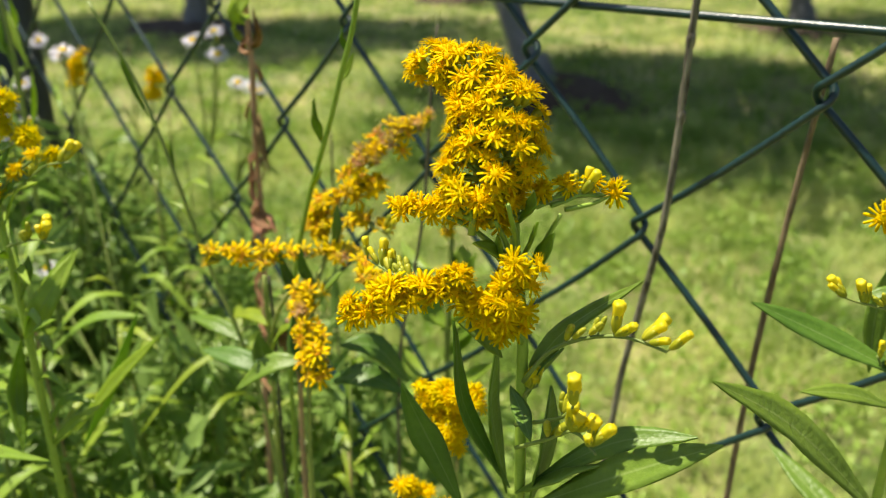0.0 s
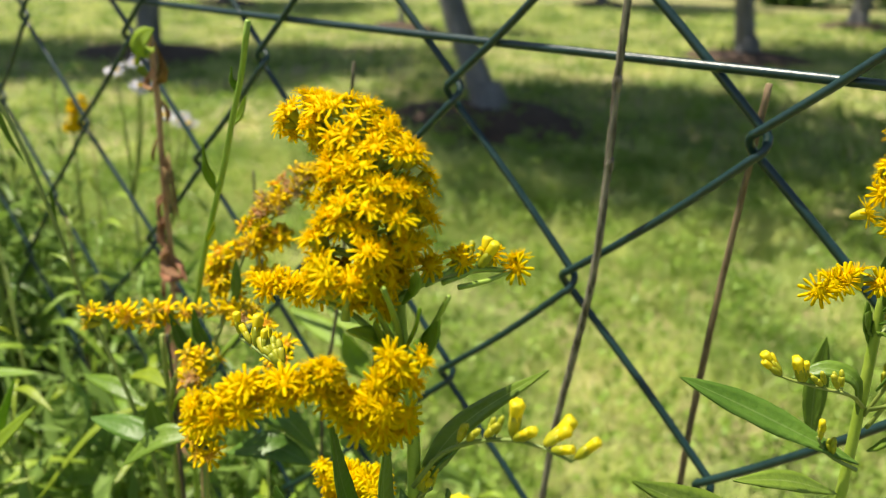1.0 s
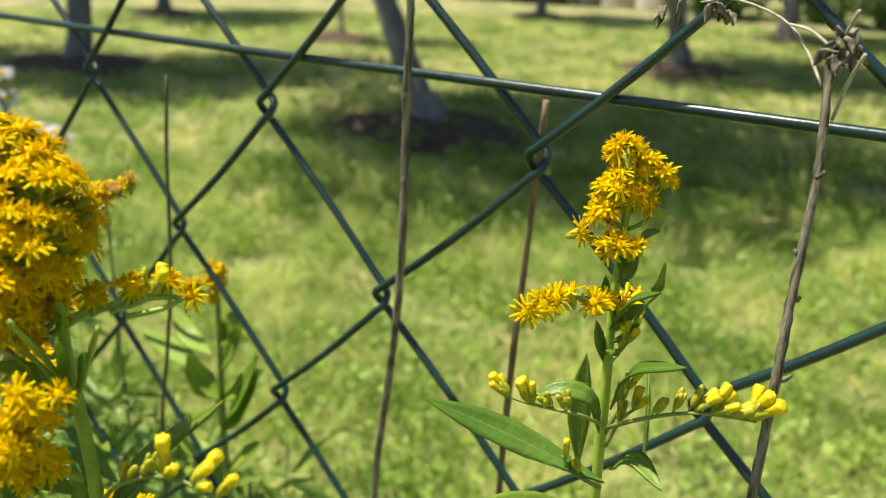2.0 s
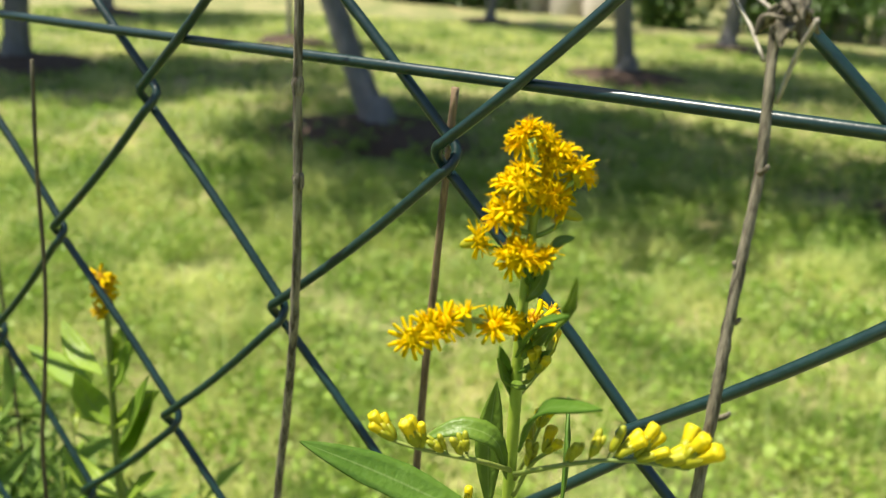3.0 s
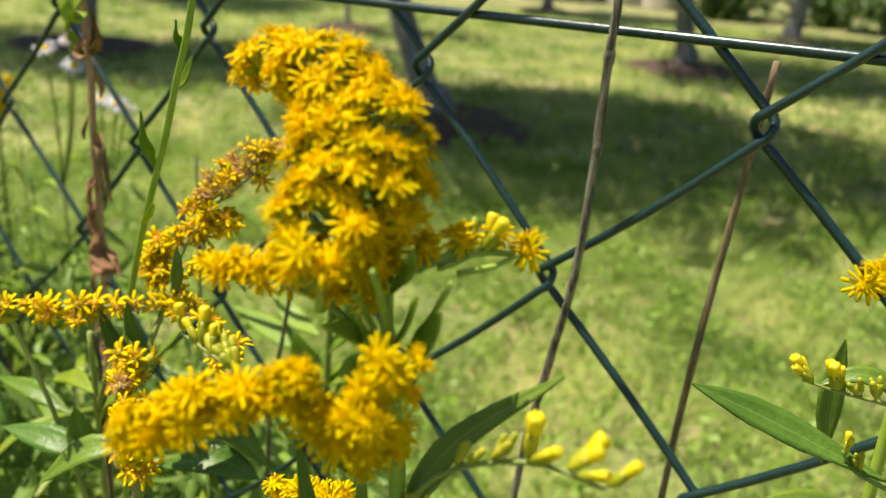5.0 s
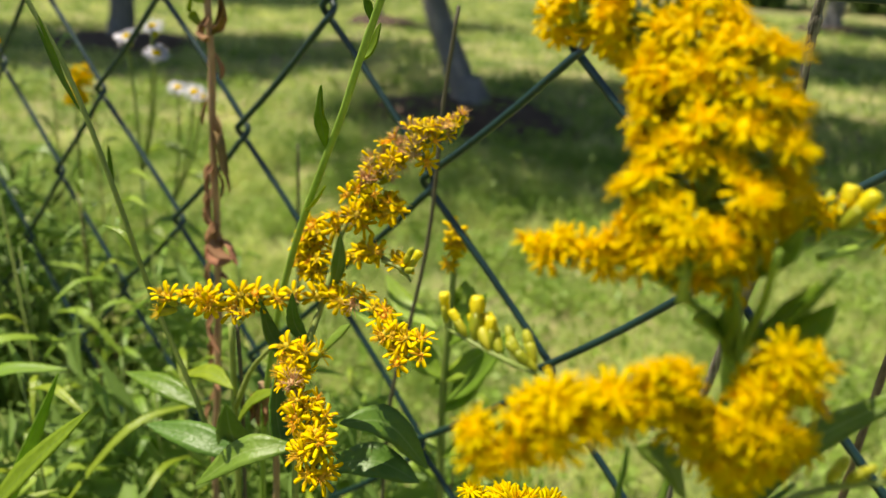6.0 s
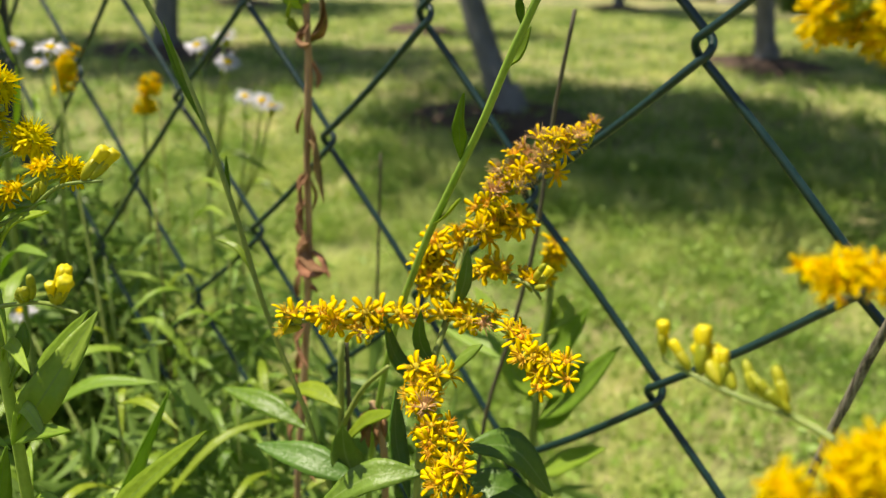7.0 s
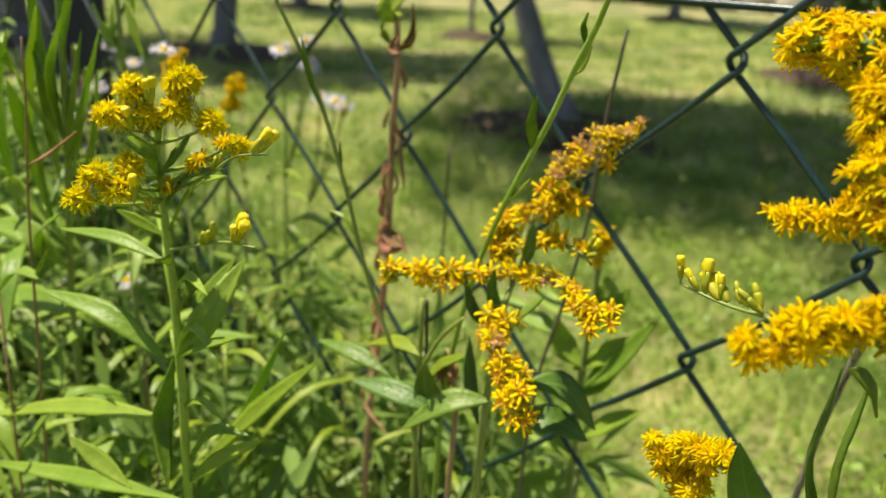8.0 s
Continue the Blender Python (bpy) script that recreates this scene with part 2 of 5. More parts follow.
TREES = (
    # base x, y, trunk radius, lean x, lean y, crown height, crown radius, mulch radius
    (-2.99, 3.96, 0.088, -0.42, 0.0, 3.1, 2.1, 0.60),
    (-7.05, 3.95, 0.110, 0.05, 0.05, 3.3, 1.9, 0.62),
    (0.35, 4.35, 0.090, -0.3, 0.0, 3.0, 1.9, 0.5),
    (-2.95, 8.05, 0.100, -0.14, 0.0, 3.1, 1.8, 0.55),
    (-7.1, 7.45, 0.030, 0.0, 0.0, 2.3, 0.9, 0.42),
    (1.3, 8.2, 0.090, 0.0, 0.0, 3.1, 1.8, 0.5),
    (-3.15, 12.6, 0.120, 0.05, 0.0, 3.3, 1.9, 0.5),
    (-11.5, 8.0, 0.100, 0.05, 0.0, 3.3, 1.9, 0.5),
    (1.5, 12.8, 0.100, 0.0, 0.0, 3.3, 1.9, 0.5),
    (-7.6, 13.2, 0.090, 0.05, 0.0, 3.3, 1.8, 0.5),
    (-8.6, 2.55, 0.190, 0.0, 0.0, 3.3, 1.7, 0.5),
)


def leaves_cloud(rng, centres, count, size, squash=0.75, slim=0.3):
    """Many small two-faced leaves in uneven clumps."""
    n = count
    which = rng.integers(0, len(centres), n)
    c = np.array([q[:3] for q in centres])[which]
    rad = np.array([q[3] for q in centres])[which]
    d = rng.normal(size=(n, 3))
    d /= np.linalg.norm(d, axis=1)[:, None]
    r = rad * rng.uniform(0.25, 1.0, n) ** 0.5
    p = c + d * r[:, None] * np.array((1, 1, squash))
    a = rng.normal(size=(n, 3)) + np.array((0, 0, -0.5))
    a /= np.linalg.norm(a, axis=1)[:, None]
    b = np.cross(a, rng.normal(size=(n, 3)))
    b /= np.linalg.norm(b, axis=1)[:, None]
    s = size * rng.uniform(0.6, 1.3, n)[:, None]
    nrm = np.cross(a, b)
    v = np.stack((p, p + a * s * 0.5 + b * s * slim + nrm * s * 0.08, p + a * s, p + a * s * 0.5 - b * s * slim + nrm * s * 0.08), 1).reshape(-1, 3)
    i = np.arange(n)[:, None] * 4
    tris = np.concatenate((i + np.array((0, 1, 2)), i + np.array((0, 2, 3))), 1).reshape(-1, 3)
    return v, tris


def mesh_from(name, v, tris, mat):
    me = bpy.data.meshes.new(name)
    me.vertices.add(len(v))
    me.vertices.foreach_set("co", np.ascontiguousarray(v, dtype=np.float32).ravel())
    me.loops.add(len(tris) * 3)
    me.loops.foreach_set("vertex_index", np.ascontiguousarray(tris, dtype=np.int32).ravel())
    me.polygons.add(len(tris))
    me.polygons.foreach_set("loop_start", np.arange(0, len(tris) * 3, 3, dtype=np.int32))
    me.materials.append(mat)
    me.update(calc_edges=True)
    me.validate()
    return me


def tree(x, y, r, lx, ly, ch, cr, mr, seed, reach=(0, 0)):
    rng = random.Random(seed)
    nrng = np.random.default_rng(seed)
    slim = r < 0.05
    t = thing("tree", (x, y, 0), "slim young tree in a mulch ring" if slim else "grey-barked park tree standing in a dark mulch ring", "tree",
              "trees on the lawn")
    g = Shape()
    b = Vector((x, y, 0))
    top = b + Vector((lx * 1.3, ly * 1.3, ch * 0.72))
    line = [b + Vector((0, 0, -0.05)), b + Vector((lx * 0.25, ly * 0.25, 0.18)), b + Vector((lx * 0.80, ly * 0.80, 0.62)),
            b + Vector((lx * 1.18, ly * 1.18, 1.05)), top]
    tube(g, line, r * 1.12, r * 0.7, 14, 22, 0.05, rng)
    flare = [b + Vector((0, 0, -0.06)), b + Vector((lx * 0.06, ly * 0.06, 0.10)), b + Vector((lx * 0.15, ly * 0.15, 0.22))]
    tube(g, flare, r * 1.6, r * 0.95, 14, 6, 0.07, rng)
    part("trunk", g, BARK, t)
    centres = []
    # with reach the crown, out of view, is shifted and thickened to shape its shade
    limbs = 9 if any(reach) else 6
    for k in range(limbs):
        w = k * 6.283 / limbs + rng.uniform(0, 0.5)
        out = Vector((math.cos(w), math.sin(w), 0)) * cr * rng.uniform(0.45, 0.8)
        end = top + out + Vector((*reach, rng.uniform(0.2, 1.0)))
        g = Shape()
        tube(g, [top - Vector((0, 0, rng.uniform(0.1, 0.7))), top.lerp(end, 0.5) + Vector((0, 0, 0.15)), end], r * 0.45, r * 0.12, 7, 8)
        part("limb", g, BARK, t)
        for u in (0.55, 1.0):
            p = top.lerp(end, u)
            centres.append((p.x, p.y, p.z + 0.2, cr * rng.uniform(0.30, 0.48)))
    for k in range(limbs - 1):
        centres.append((top.x + reach[0] + rng.uniform(-0.5, 0.5) * cr, top.y + reach[1] + rng.uniform(-0.5, 0.5) * cr, ch + rng.uniform(-0.1, 0.8), cr * 0.45))
    v, tr = leaves_cloud(nrng, centres, 1500 if slim else 12000 + 3000 * (limbs - 6), 0.12)
    part("crown", mesh_from("crown", v, tr, CROWN), CROWN, t, "leafy green crown with gaps")
    m = Shape()
    rings, n = 5, 26
    for i in range(rings + 1):
        u = i / rings
        for k in range(n):
            w = 2 * math.pi * k / n
            q = mr * u * (1 + 0.12 * math.sin(3 * w + seed))
            m.v.append((x + q * math.cos(w) * 1.25, y + q * math.sin(w), 0.085 * (1 - u ** 2) - 0.03 * (u > 0.95) + rng.uniform(-0.012, 0.012)))
    for i in range(rings):
        for k in range(n):
            a, c = i * n + k, i * n + (k + 1) % n
            m.f.append((a, c, c + n, a + n))
    bed = new("mulch_bed", m.mesh("mulch_bed", MULCH))
    tagged(bed, "dark brown mulch bed round a tree", "mulch", "mulch rings on the lawn", "stuff")
    return t


for k, row in enumerate(TREES):
    tree(*row, 40 + k, (0.35, -0.1) if k == 0 else (0, 0))  # the middle tree's unseen crown is shifted to place its shade on the lawn

# pale low wall, bushes and wood far behind the lawn
for k in range(14):
    x = -13 + k * 0.95 + (4.0 if k > 6 else 0)
    rng = random.Random(300 + k)
    g = Shape()
    hw, hd, hh = rng.uniform(0.36, 0.5), 0.3, rng.uniform(0.45, 0.75)
    n = 10
    for z, s in ((-0.05, 1.0), (hh * 0.5, 1.04), (hh * 0.88, 0.93), (hh, 0.72)):
        for i in range(n):
            w = 2 * math.pi * i / n
            cx, cy = math.cos(w), math.sin(w)
            q = 1 / max(abs(cx), abs(cy)) ** 0.75
            g.v.append((x + cx * q * hw * s + rng.uniform(-0.03, 0.03), 17.4 + 0.006 * x * x + cy * q * hd * s, z + rng.uniform(-0.03, 0.03)))
    for r in range(3):
        for i in range(n):
            a, b = r * n + i, r * n + (i + 1) % n
            g.f.append((a, b, b + n, a + n))
    g.f.append(tuple(3 * n + i for i in range(n)))
    stone = new("boulder", g.mesh("boulder", PALE_STONE))
    tagged(stone, "pale rounded boulder edging the far lawn", "boulder", "row of boulders")

for k in range(22):
    rng = random.Random(500 + k)
    x, y = -22 + k * 1.55 + rng.uniform(-0.5, 0.5), 17.6 + rng.uniform(-1.2, 1.2)
    nrng = np.random.default_rng(500 + k)
    s = rng.uniform(0.7, 1.3)
    b = thing("bush", (x, y, 0), "dense green bush at the lawn's far edge", "bush", "bushes at the lawn's edge")
    centres = [(x + rng.uniform(-0.6, 0.6) * s, y + rng.uniform(-0.4, 0.4) * s, rng.uniform(0.2, 1.6) * s, rng.uniform(0.5, 0.8) * s) for _ in range(7)]
    v, tr = leaves_cloud(nrng, centres, 2200, 0.17, 0.9)
    part("foliage", mesh_from("foliage", v, tr, BUSH), BUSH, b)
    for q in range(4):
        g = Shape()
        tube(g, [(x, y, -0.05), (x + rng.uniform(-0.4, 0.4), y + rng.uniform(-0.3, 0.3), 0.9 * s)], 0.03, 0.012, 6, 4)
        part("stem", g, BARK, b)
centres = []
rng = random.Random(9)
for k in range(150):
    w = math.pi * (k / 150) * 2
    d = rng.uniform(34, 48)
    centres.append((d * math.cos(w), d * math.sin(w), rng.uniform(0.5, 7), rng.uniform(2.0, 3.4)))
v, tr = leaves_cloud(np.random.default_rng(7), centres, 60000, 0.75, 0.9)
wood = new("woodland", mesh_from("woodland", v, tr, CROWN))
tagged(wood, "distant green belt of trees round the lawn", "woodland", kind="stuff")


# ---- grass ----
def grass(count, rng, near, far, h0, h1, width, left=-78, right=12):
    a = np.radians(rng.uniform(left, right, count))
    d = np.sqrt(rng.uniform(near ** 2, far ** 2, count))
    x, y = d * np.sin(a), d * np.cos(a)
    keep = np.abs(y + 0.06) > 0.32
    for bx, by, _, _, _, _, _, mr in TREES:
        keep &= np.hypot((x - bx) / 1.25, y - by) > mr * 0.92
    bare = np.array([noise.noise((p * 3.1, q * 3.1, 8.0)) + 0.6 * noise.noise((p * 9.0, q * 9.0, 5.0)) for p, q in zip(x, y)])
    keep &= bare < rng.uniform(0.18, 0.48, count)
    x, y = x[keep], y[keep]
    n = len(x)
    patch = np.array([noise.noise((p * 1.3, q * 1.3, 3.0)) for p, q in zip(x, y)])
    tufty = np.array([noise.noise((p * 7.0, q * 7.0, 1.0)) for p, q in zip(x, y)])
    h = rng.uniform(h0, h1, n) * (1.0 + 0.55 * patch + 0.75 * tufty)
    w = rng.uniform(0, 2 * np.pi, n)
    lean = rng.uniform(0.3, 1.5, n) * h
    s = np.stack((np.cos(w), np.sin(w), np.zeros(n)), 1) * (width * rng.uniform(0.6, 1.3, n))[:, None]
    w2 = rng.uniform(0, 2 * np.pi, n)
    tip = np.stack((np.cos(w2) * lean, np.sin(w2) * lean, h), 1)
    base = np.stack((x, y, np.full(n, -0.03)), 1)
    mid = base + tip * np.array((0.35, 0.35, 0.6))
    v = np.stack((base - s, base + s, mid + s * 0.8, mid - s * 0.8, base + tip), 1).reshape(-1, 3)
    i = np.arange(n)[:, None] * 5
    tris = np.concatenate((i + np.array((0, 1, 2)), i + np.array((0, 2, 3)), i + np.array((3, 2, 4))), 1).reshape(-1, 3)
    return v, tris


nr = np.random.default_rng(11)
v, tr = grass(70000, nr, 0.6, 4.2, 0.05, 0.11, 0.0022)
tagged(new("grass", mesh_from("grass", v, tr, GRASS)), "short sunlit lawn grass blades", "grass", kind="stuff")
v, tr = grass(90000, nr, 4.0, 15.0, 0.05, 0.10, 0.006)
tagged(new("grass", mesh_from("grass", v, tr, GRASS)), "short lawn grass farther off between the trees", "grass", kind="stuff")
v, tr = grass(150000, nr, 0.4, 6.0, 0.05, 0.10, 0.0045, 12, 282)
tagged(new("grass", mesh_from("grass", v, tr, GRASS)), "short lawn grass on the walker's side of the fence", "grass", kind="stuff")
clumps = []
rng = random.Random(21)
for k in range(700):
    a, d = radians(rng.uniform(-75, 8)), rng.uniform(0.9, 6.0)
    x, y = d * math.sin(a), d * math.cos(a)
    if y > 0.4:
        clumps.append((x, y, 0.04, rng.uniform(0.05, 0.17)))
v, tr = leaves_cloud(nr, clumps, 45000, 0.023, 0.55)
v[:, 2] = np.maximum(v[:, 2], 0.0)
tagged(new("lawn_weeds", mesh_from("lawn_weeds", v, tr, CLOVER)), "low broad-leaved lawn weeds in clumps", "weeds", kind="stuff")

# ---- fence ----
HALF, RISE = 0.0354, 0.0363  # half a mesh across and up
NODE_Z = 1.002
WIRE_R = 0.00087
COLUMNS = {-7: -0.2500, -6: -0.2136, -5: -0.1737, -4: -0.1378, -3: -0.1023, -2: -0.0692, -1: -0.0332, 0: 0.0006, 1: 0.0363, 2: 0.0706}  # slightly uneven meshes
fence = thing("chain_link_fence", (0, 0, 0), "chain-link fence of dark green plastic-coated wire", "fence")


def strand():
    """One flattened spiral of wire: rising legs in front, falling legs behind, with tall rounded turns that hook into its neighbours."""
    g = Shape()
    pts = []
    hook, tall, deep = 0.0015, 0.0023, 0.00112
    for j in range(-26, 22):
        rising = (j % 2 == 0)
        side = -1 if rising else 1
        lo, hi = (0.0, HALF) if rising else (HALF, 0.0)
        out = -1 if rising else 1
        z0, z1 = j * RISE, (j + 1) * RISE
        # half of the turn that begins this leg, the leg, half of the turn that ends it
        for w in (0.0, 0.35, 0.7, 1.0):
            a = w * math.pi / 2
            pts.append((lo + out * hook * math.cos(a), side * deep * math.sin(a) ** 0.7, z0 + tall * math.sin(a) * (0.75 + 0.25 * w)))
        for u in (0.1, 0.3, 0.5, 0.7, 0.9):
            bow = math.sin(math.pi * u)
            pts.append((lo + (hi - lo) * u + bow * 0.0004, side * deep, z0 + tall + (z1 - z0 - 2 * tall) * u + bow * (-0.0006 if rising else 0.0003)))
        for w in (1.0, 0.7, 0.35):
            a = w * math.pi / 2
            pts.append((hi - out * hook * math.cos(a), side * deep * math.sin(a) ** 0.7, z1 - tall * math.sin(a) * (0.75 + 0.25 * w)))
    tube(g, pts, WIRE_R, WIRE_R, 8, 0)
    return g.mesh("wire", WIRE)


strand_mesh = strand()
def column(k):
    return COLUMNS[k] if k in COLUMNS else COLUMNS[-7] + (k + 7) * HALF if k < -7 else COLUMNS[2] + (k - 2) * HALF


for k in range(-62, 26):
    ob = part("wire", strand_mesh, WIRE, fence)
    jit = random.Random(k)
    ob.matrix_basis = Matrix.LocRotScale((column(k), 0.0015 + jit.uniform(-0.0003, 0.0003), NODE_Z - (RISE if k % 2 else 0.0)), None,
                                         ((column(k + 1) - column(k)) / HALF, 1, 1))
for z in (1.0505, 0.18, 1.70):
    g = Shape()
    n = 60
    tube(g, [(-2.3 + 3.3 * i / n, 0.0015, z + 0.0004 * math.sin(i * 0.9)) for i in range(n + 1)], 0.00090, 0.00090, 12, 0)
    part("tension_wire", g, WIRE, fence, "taut horizontal green wire")
for x in (-0.475, 1.3):
    g = Shape()
    tube(g, [(x, 0.030, -0.1), (x, 0.030, 1.78)], 0.021, 0.021, 16, 2)
    tube(g, [(x, 0.030, 1.78), (x, 0.030, 1.79), (x, 0.030, 1.80)], 0.023, 0.012, 16, 3)
    part("post", g, POST, fence, "dark painted round steel post")

# ---- flower heads ----
def ray_mesh(seed, petals, length=1.0, width=0.26, droop=0.0, mat=None, miss=0.0):
    """A ring of narrow petals, each a shallow channel with a rounded tip."""
    rng = random.Random(seed)
    g = Shape()
    for k in range(petals):
        if rng.random() < miss:
            continue
        a = 2 * math.pi * (k + rng.uniform(-0.25, 0.25)) / petals
        ln, wd, lift = length * rng.uniform(0.80, 1.06), width * rng.uniform(0.8, 1.15), rng.uniform(-0.16, 0.30) - droop
        ca, sa = math.cos(a), math.sin(a)
        s = len(g.v)
        for u, w in ((0.0, 0.45), (0.3, 0.85), (0.65, 1.0), (0.92, 0.85), (1.0, 0.40)):
            r = 0.20 + (ln - 0.20) * u
            z = 0.02 + lift * math.sin(u * 1.7) + 0.10 * u * (1 - u)
            for side, dz in ((-1, 0.012), (0, -0.012), (1, 0.012), (0, -0.034)):
                q = side * wd * 0.5 * w
                g.v.append((ca * r - sa * q, sa * r + ca * q, z + dz * w))
        for i in range(4):
            for j in range(4):
                b, c = s + i * 4 + j, s + i * 4 + (j + 1) % 4
                g.f.append((b, c, c + 4, b + 4))
        g.f.append((s + 16, s + 17, s + 18, s + 19))
    return g.mesh("flower_head", mat)


def disc_mesh(seed, spikes, tall, spread, mat, wide=0.30):
    """The tuft of tiny tubular florets and their styles in a head's middle."""
    rng = random.Random(seed)
    g = Shape()
    for k in range(spikes):
        a, r = rng.uniform(0, 6.283), wide * math.sqrt(rng.random())
        base = Vector((r * math.cos(a), r * math.sin(a), -0.05))
        way = Vector((math.cos(a) * r * spread, math.sin(a) * r * spread, 0.55)).normalized()
        h = tall * rng.uniform(0.65, 1.1)
        side = way.orthogonal().normalized()
        other = way.cross(side)
        s = len(g.v)
        for u, w in ((0.0, 0.034), (0.45, 0.038), (0.62, 0.020), (1.0, 0.012)):
            c = base + way * h * u
            for j in range(4):
                q = j * 1.5708
                g.v.append(tuple(c + side * math.cos(q) * w + other * math.sin(q) * w))
        for i in range(3):
            for j in range(4):
                b, c = s + i * 4 + j, s + i * 4 + (j + 1) % 4
                g.f.append((b, c, c + 4, b + 4))
        g.f.append((s + 12, s + 13, s + 14, s + 15))
    s = len(g.v)
    for z, r in ((-0.06, 1.0), (0.10, 0.8), (0.16, 0.3)):
        for j in range(8):
            g.v.append((r * wide * math.cos(j * 0.7854), r * wide * math.sin(j * 0.7854), z))
    for i in range(2):
        for j in range(8):
            b, c = s + i * 8 + j, s + i * 8 + (j + 1) % 8
            g.f.append((b, c, c + 8, b + 8))
    g.f.append(tuple(s + 16 + j for j in range(8)))
    return g.mesh("disc", mat)


def lathe(profile, sides, mat, name, lobes=0.0):
    g = Shape()
    for z, r in profile:
        for k in range(sides):
            a = 2 * math.pi * k / sides
            q = r * (1 + lobes * (1 if k % 2 else -1))
            g.v.append((q * math.cos(a), q * math.sin(a), z))
    for i in range(len(profile) - 1):
        for k in range(sides):
            a, b = i * sides + k, i * sides + (k + 1) % sides
            g.f.append((a, b, b + sides, a + sides))
    g.f.append(tuple(range(sides))[::-1])
    g.f.append(tuple((len(profile) - 1) * sides + k for k in range(sides)))
    return g.mesh(name, mat)


RAYS = [ray_mesh(k, 12 + k % 3, 1.04, 0.21, 0.10 * (k % 3), PETAL) for k in range(7)]
DISCS = [disc_mesh(20 + k, 32, 0.62, 1.9, DISC, 0.40) for k in range(4)]
CUPS = [lathe(((-1.0, 0.06), (-0.9, 0.16), (-0.55, 0.27), (-0.2, 0.33), (0.02, 0.34)), 10, CUP, "cup", 0.06)]
YOUNG_RAYS = [ray_mesh(140 + k, 13 + k % 2, 1.06, 0.23, 0.30 + 0.12 * (k % 3), YOUNG_PETAL) for k in range(6)]
YOUNG_DISCS = [disc_mesh(240 + k, 26, 0.62, 1.9, YOUNG_PETAL, 0.36) for k in range(3)]
FADED_RAYS = [ray_mesh(60 + k, 7 + k % 2, 1.10, 0.34, -0.06 + 0.08 * (k % 3), FADED_PETAL, 0.18) for k in range(7)]
SPENT_RAYS = [ray_mesh(160 + k, 6, 0.85, 0.22, -0.45, FADED_PETAL, 0.45) for k in range(4)]
SPENT_DISCS = [disc_mesh(180 + k, 30, 0.95, 2.6, SPENT_DISC, 0.30) for k in range(4)]
FADED_DISCS = [disc_mesh(80 + k, 20, 0.66, 2.2, FADED_DISC, 0.26) for k in range(4)]
DAISY_RAYS = [ray_mesh(100 + k, 38, 1.0, 0.10, 0.1, WHITE_PETAL) for k in range(2)]
DAISY_DISC = lathe(((-0.06, 0.30), (0.06, 0.33), (0.14, 0.24), (0.17, 0.10)), 14, DISC, "disc", 0.03)
BUD_CUPS = [lathe(((-0.95, 0.07), (-0.84, 0.17), (-0.45, 0.26 + 0.03 * k), (-0.05, 0.29), (0.24, 0.26)), 10, CUP, "flower_bud", 0.08) for k in range(2)]
BUD_TIPS = [lathe(((0.0, 0.25), (0.40, 0.27), (0.80, 0.29 + 0.05 * k), (1.02, 0.21 + 0.06 * k), (0.96, 0.05)), 12, BUD_TIP, "petals", 0.17) for k in range(2)]


def pedicel(plant, pts, r, mat):
    """The short stalk of one head or bud."""
    g = Shape()
    tube(g, pts, r, r * 0.85, 5, 4)
    part("flower_stalk", g, mat, plant)


def head(plant, at, way, size, rng, kind="fresh"):
    """One open flower head with its disc and cup. size is its width."""
    rays, discs = {"fresh": (RAYS, DISCS), "young": (YOUNG_RAYS, YOUNG_DISCS), "faded": (FADED_RAYS, FADED_DISCS), "spent": (SPENT_RAYS, SPENT_DISCS)}[kind]
    ob = part("flower_head", rng.choice(rays), None, plant)
    ob.matrix_basis = facing(at, way, size * 0.5, rng.uniform(0, 6.28))
    sub("disc", rng.choice(discs), ob)
    sub("cup", CUPS[0], ob)
    return ob


GREEN_TIPS = [lathe(((0.0, 0.25), (0.40, 0.27), (0.74, 0.22), (0.95, 0.10), (0.92, 0.04)), 10, CUP, "petals", 0.10)]


def bud(plant, at, way, size, rng, ripe=True):
    """One closed bud, green at its base and lemon yellow at its tip. size is its length."""
    ob = part("flower_bud", rng.choice(BUD_CUPS), None, plant)
    ob.matrix_basis = facing(at, way, size * 0.5, rng.uniform(0, 6.28))
    sub("petals", rng.choice(BUD_TIPS if ripe else GREEN_TIPS), ob)
    return ob


def rand_dir(rng):
    while True:
        q = Vector((rng.uniform(-1, 1), rng.uniform(-1, 1), rng.uniform(-1, 1)))
        if 0.1 < q.length < 1:
            return q.normalized()


K, KL, FULL = 0.60, 0.70, 2.3  # how stout the heads and leaves of the plant in hand are, and how crowded
TO_VIEW = Vector((0.55, -0.75, 0.35)).normalized()


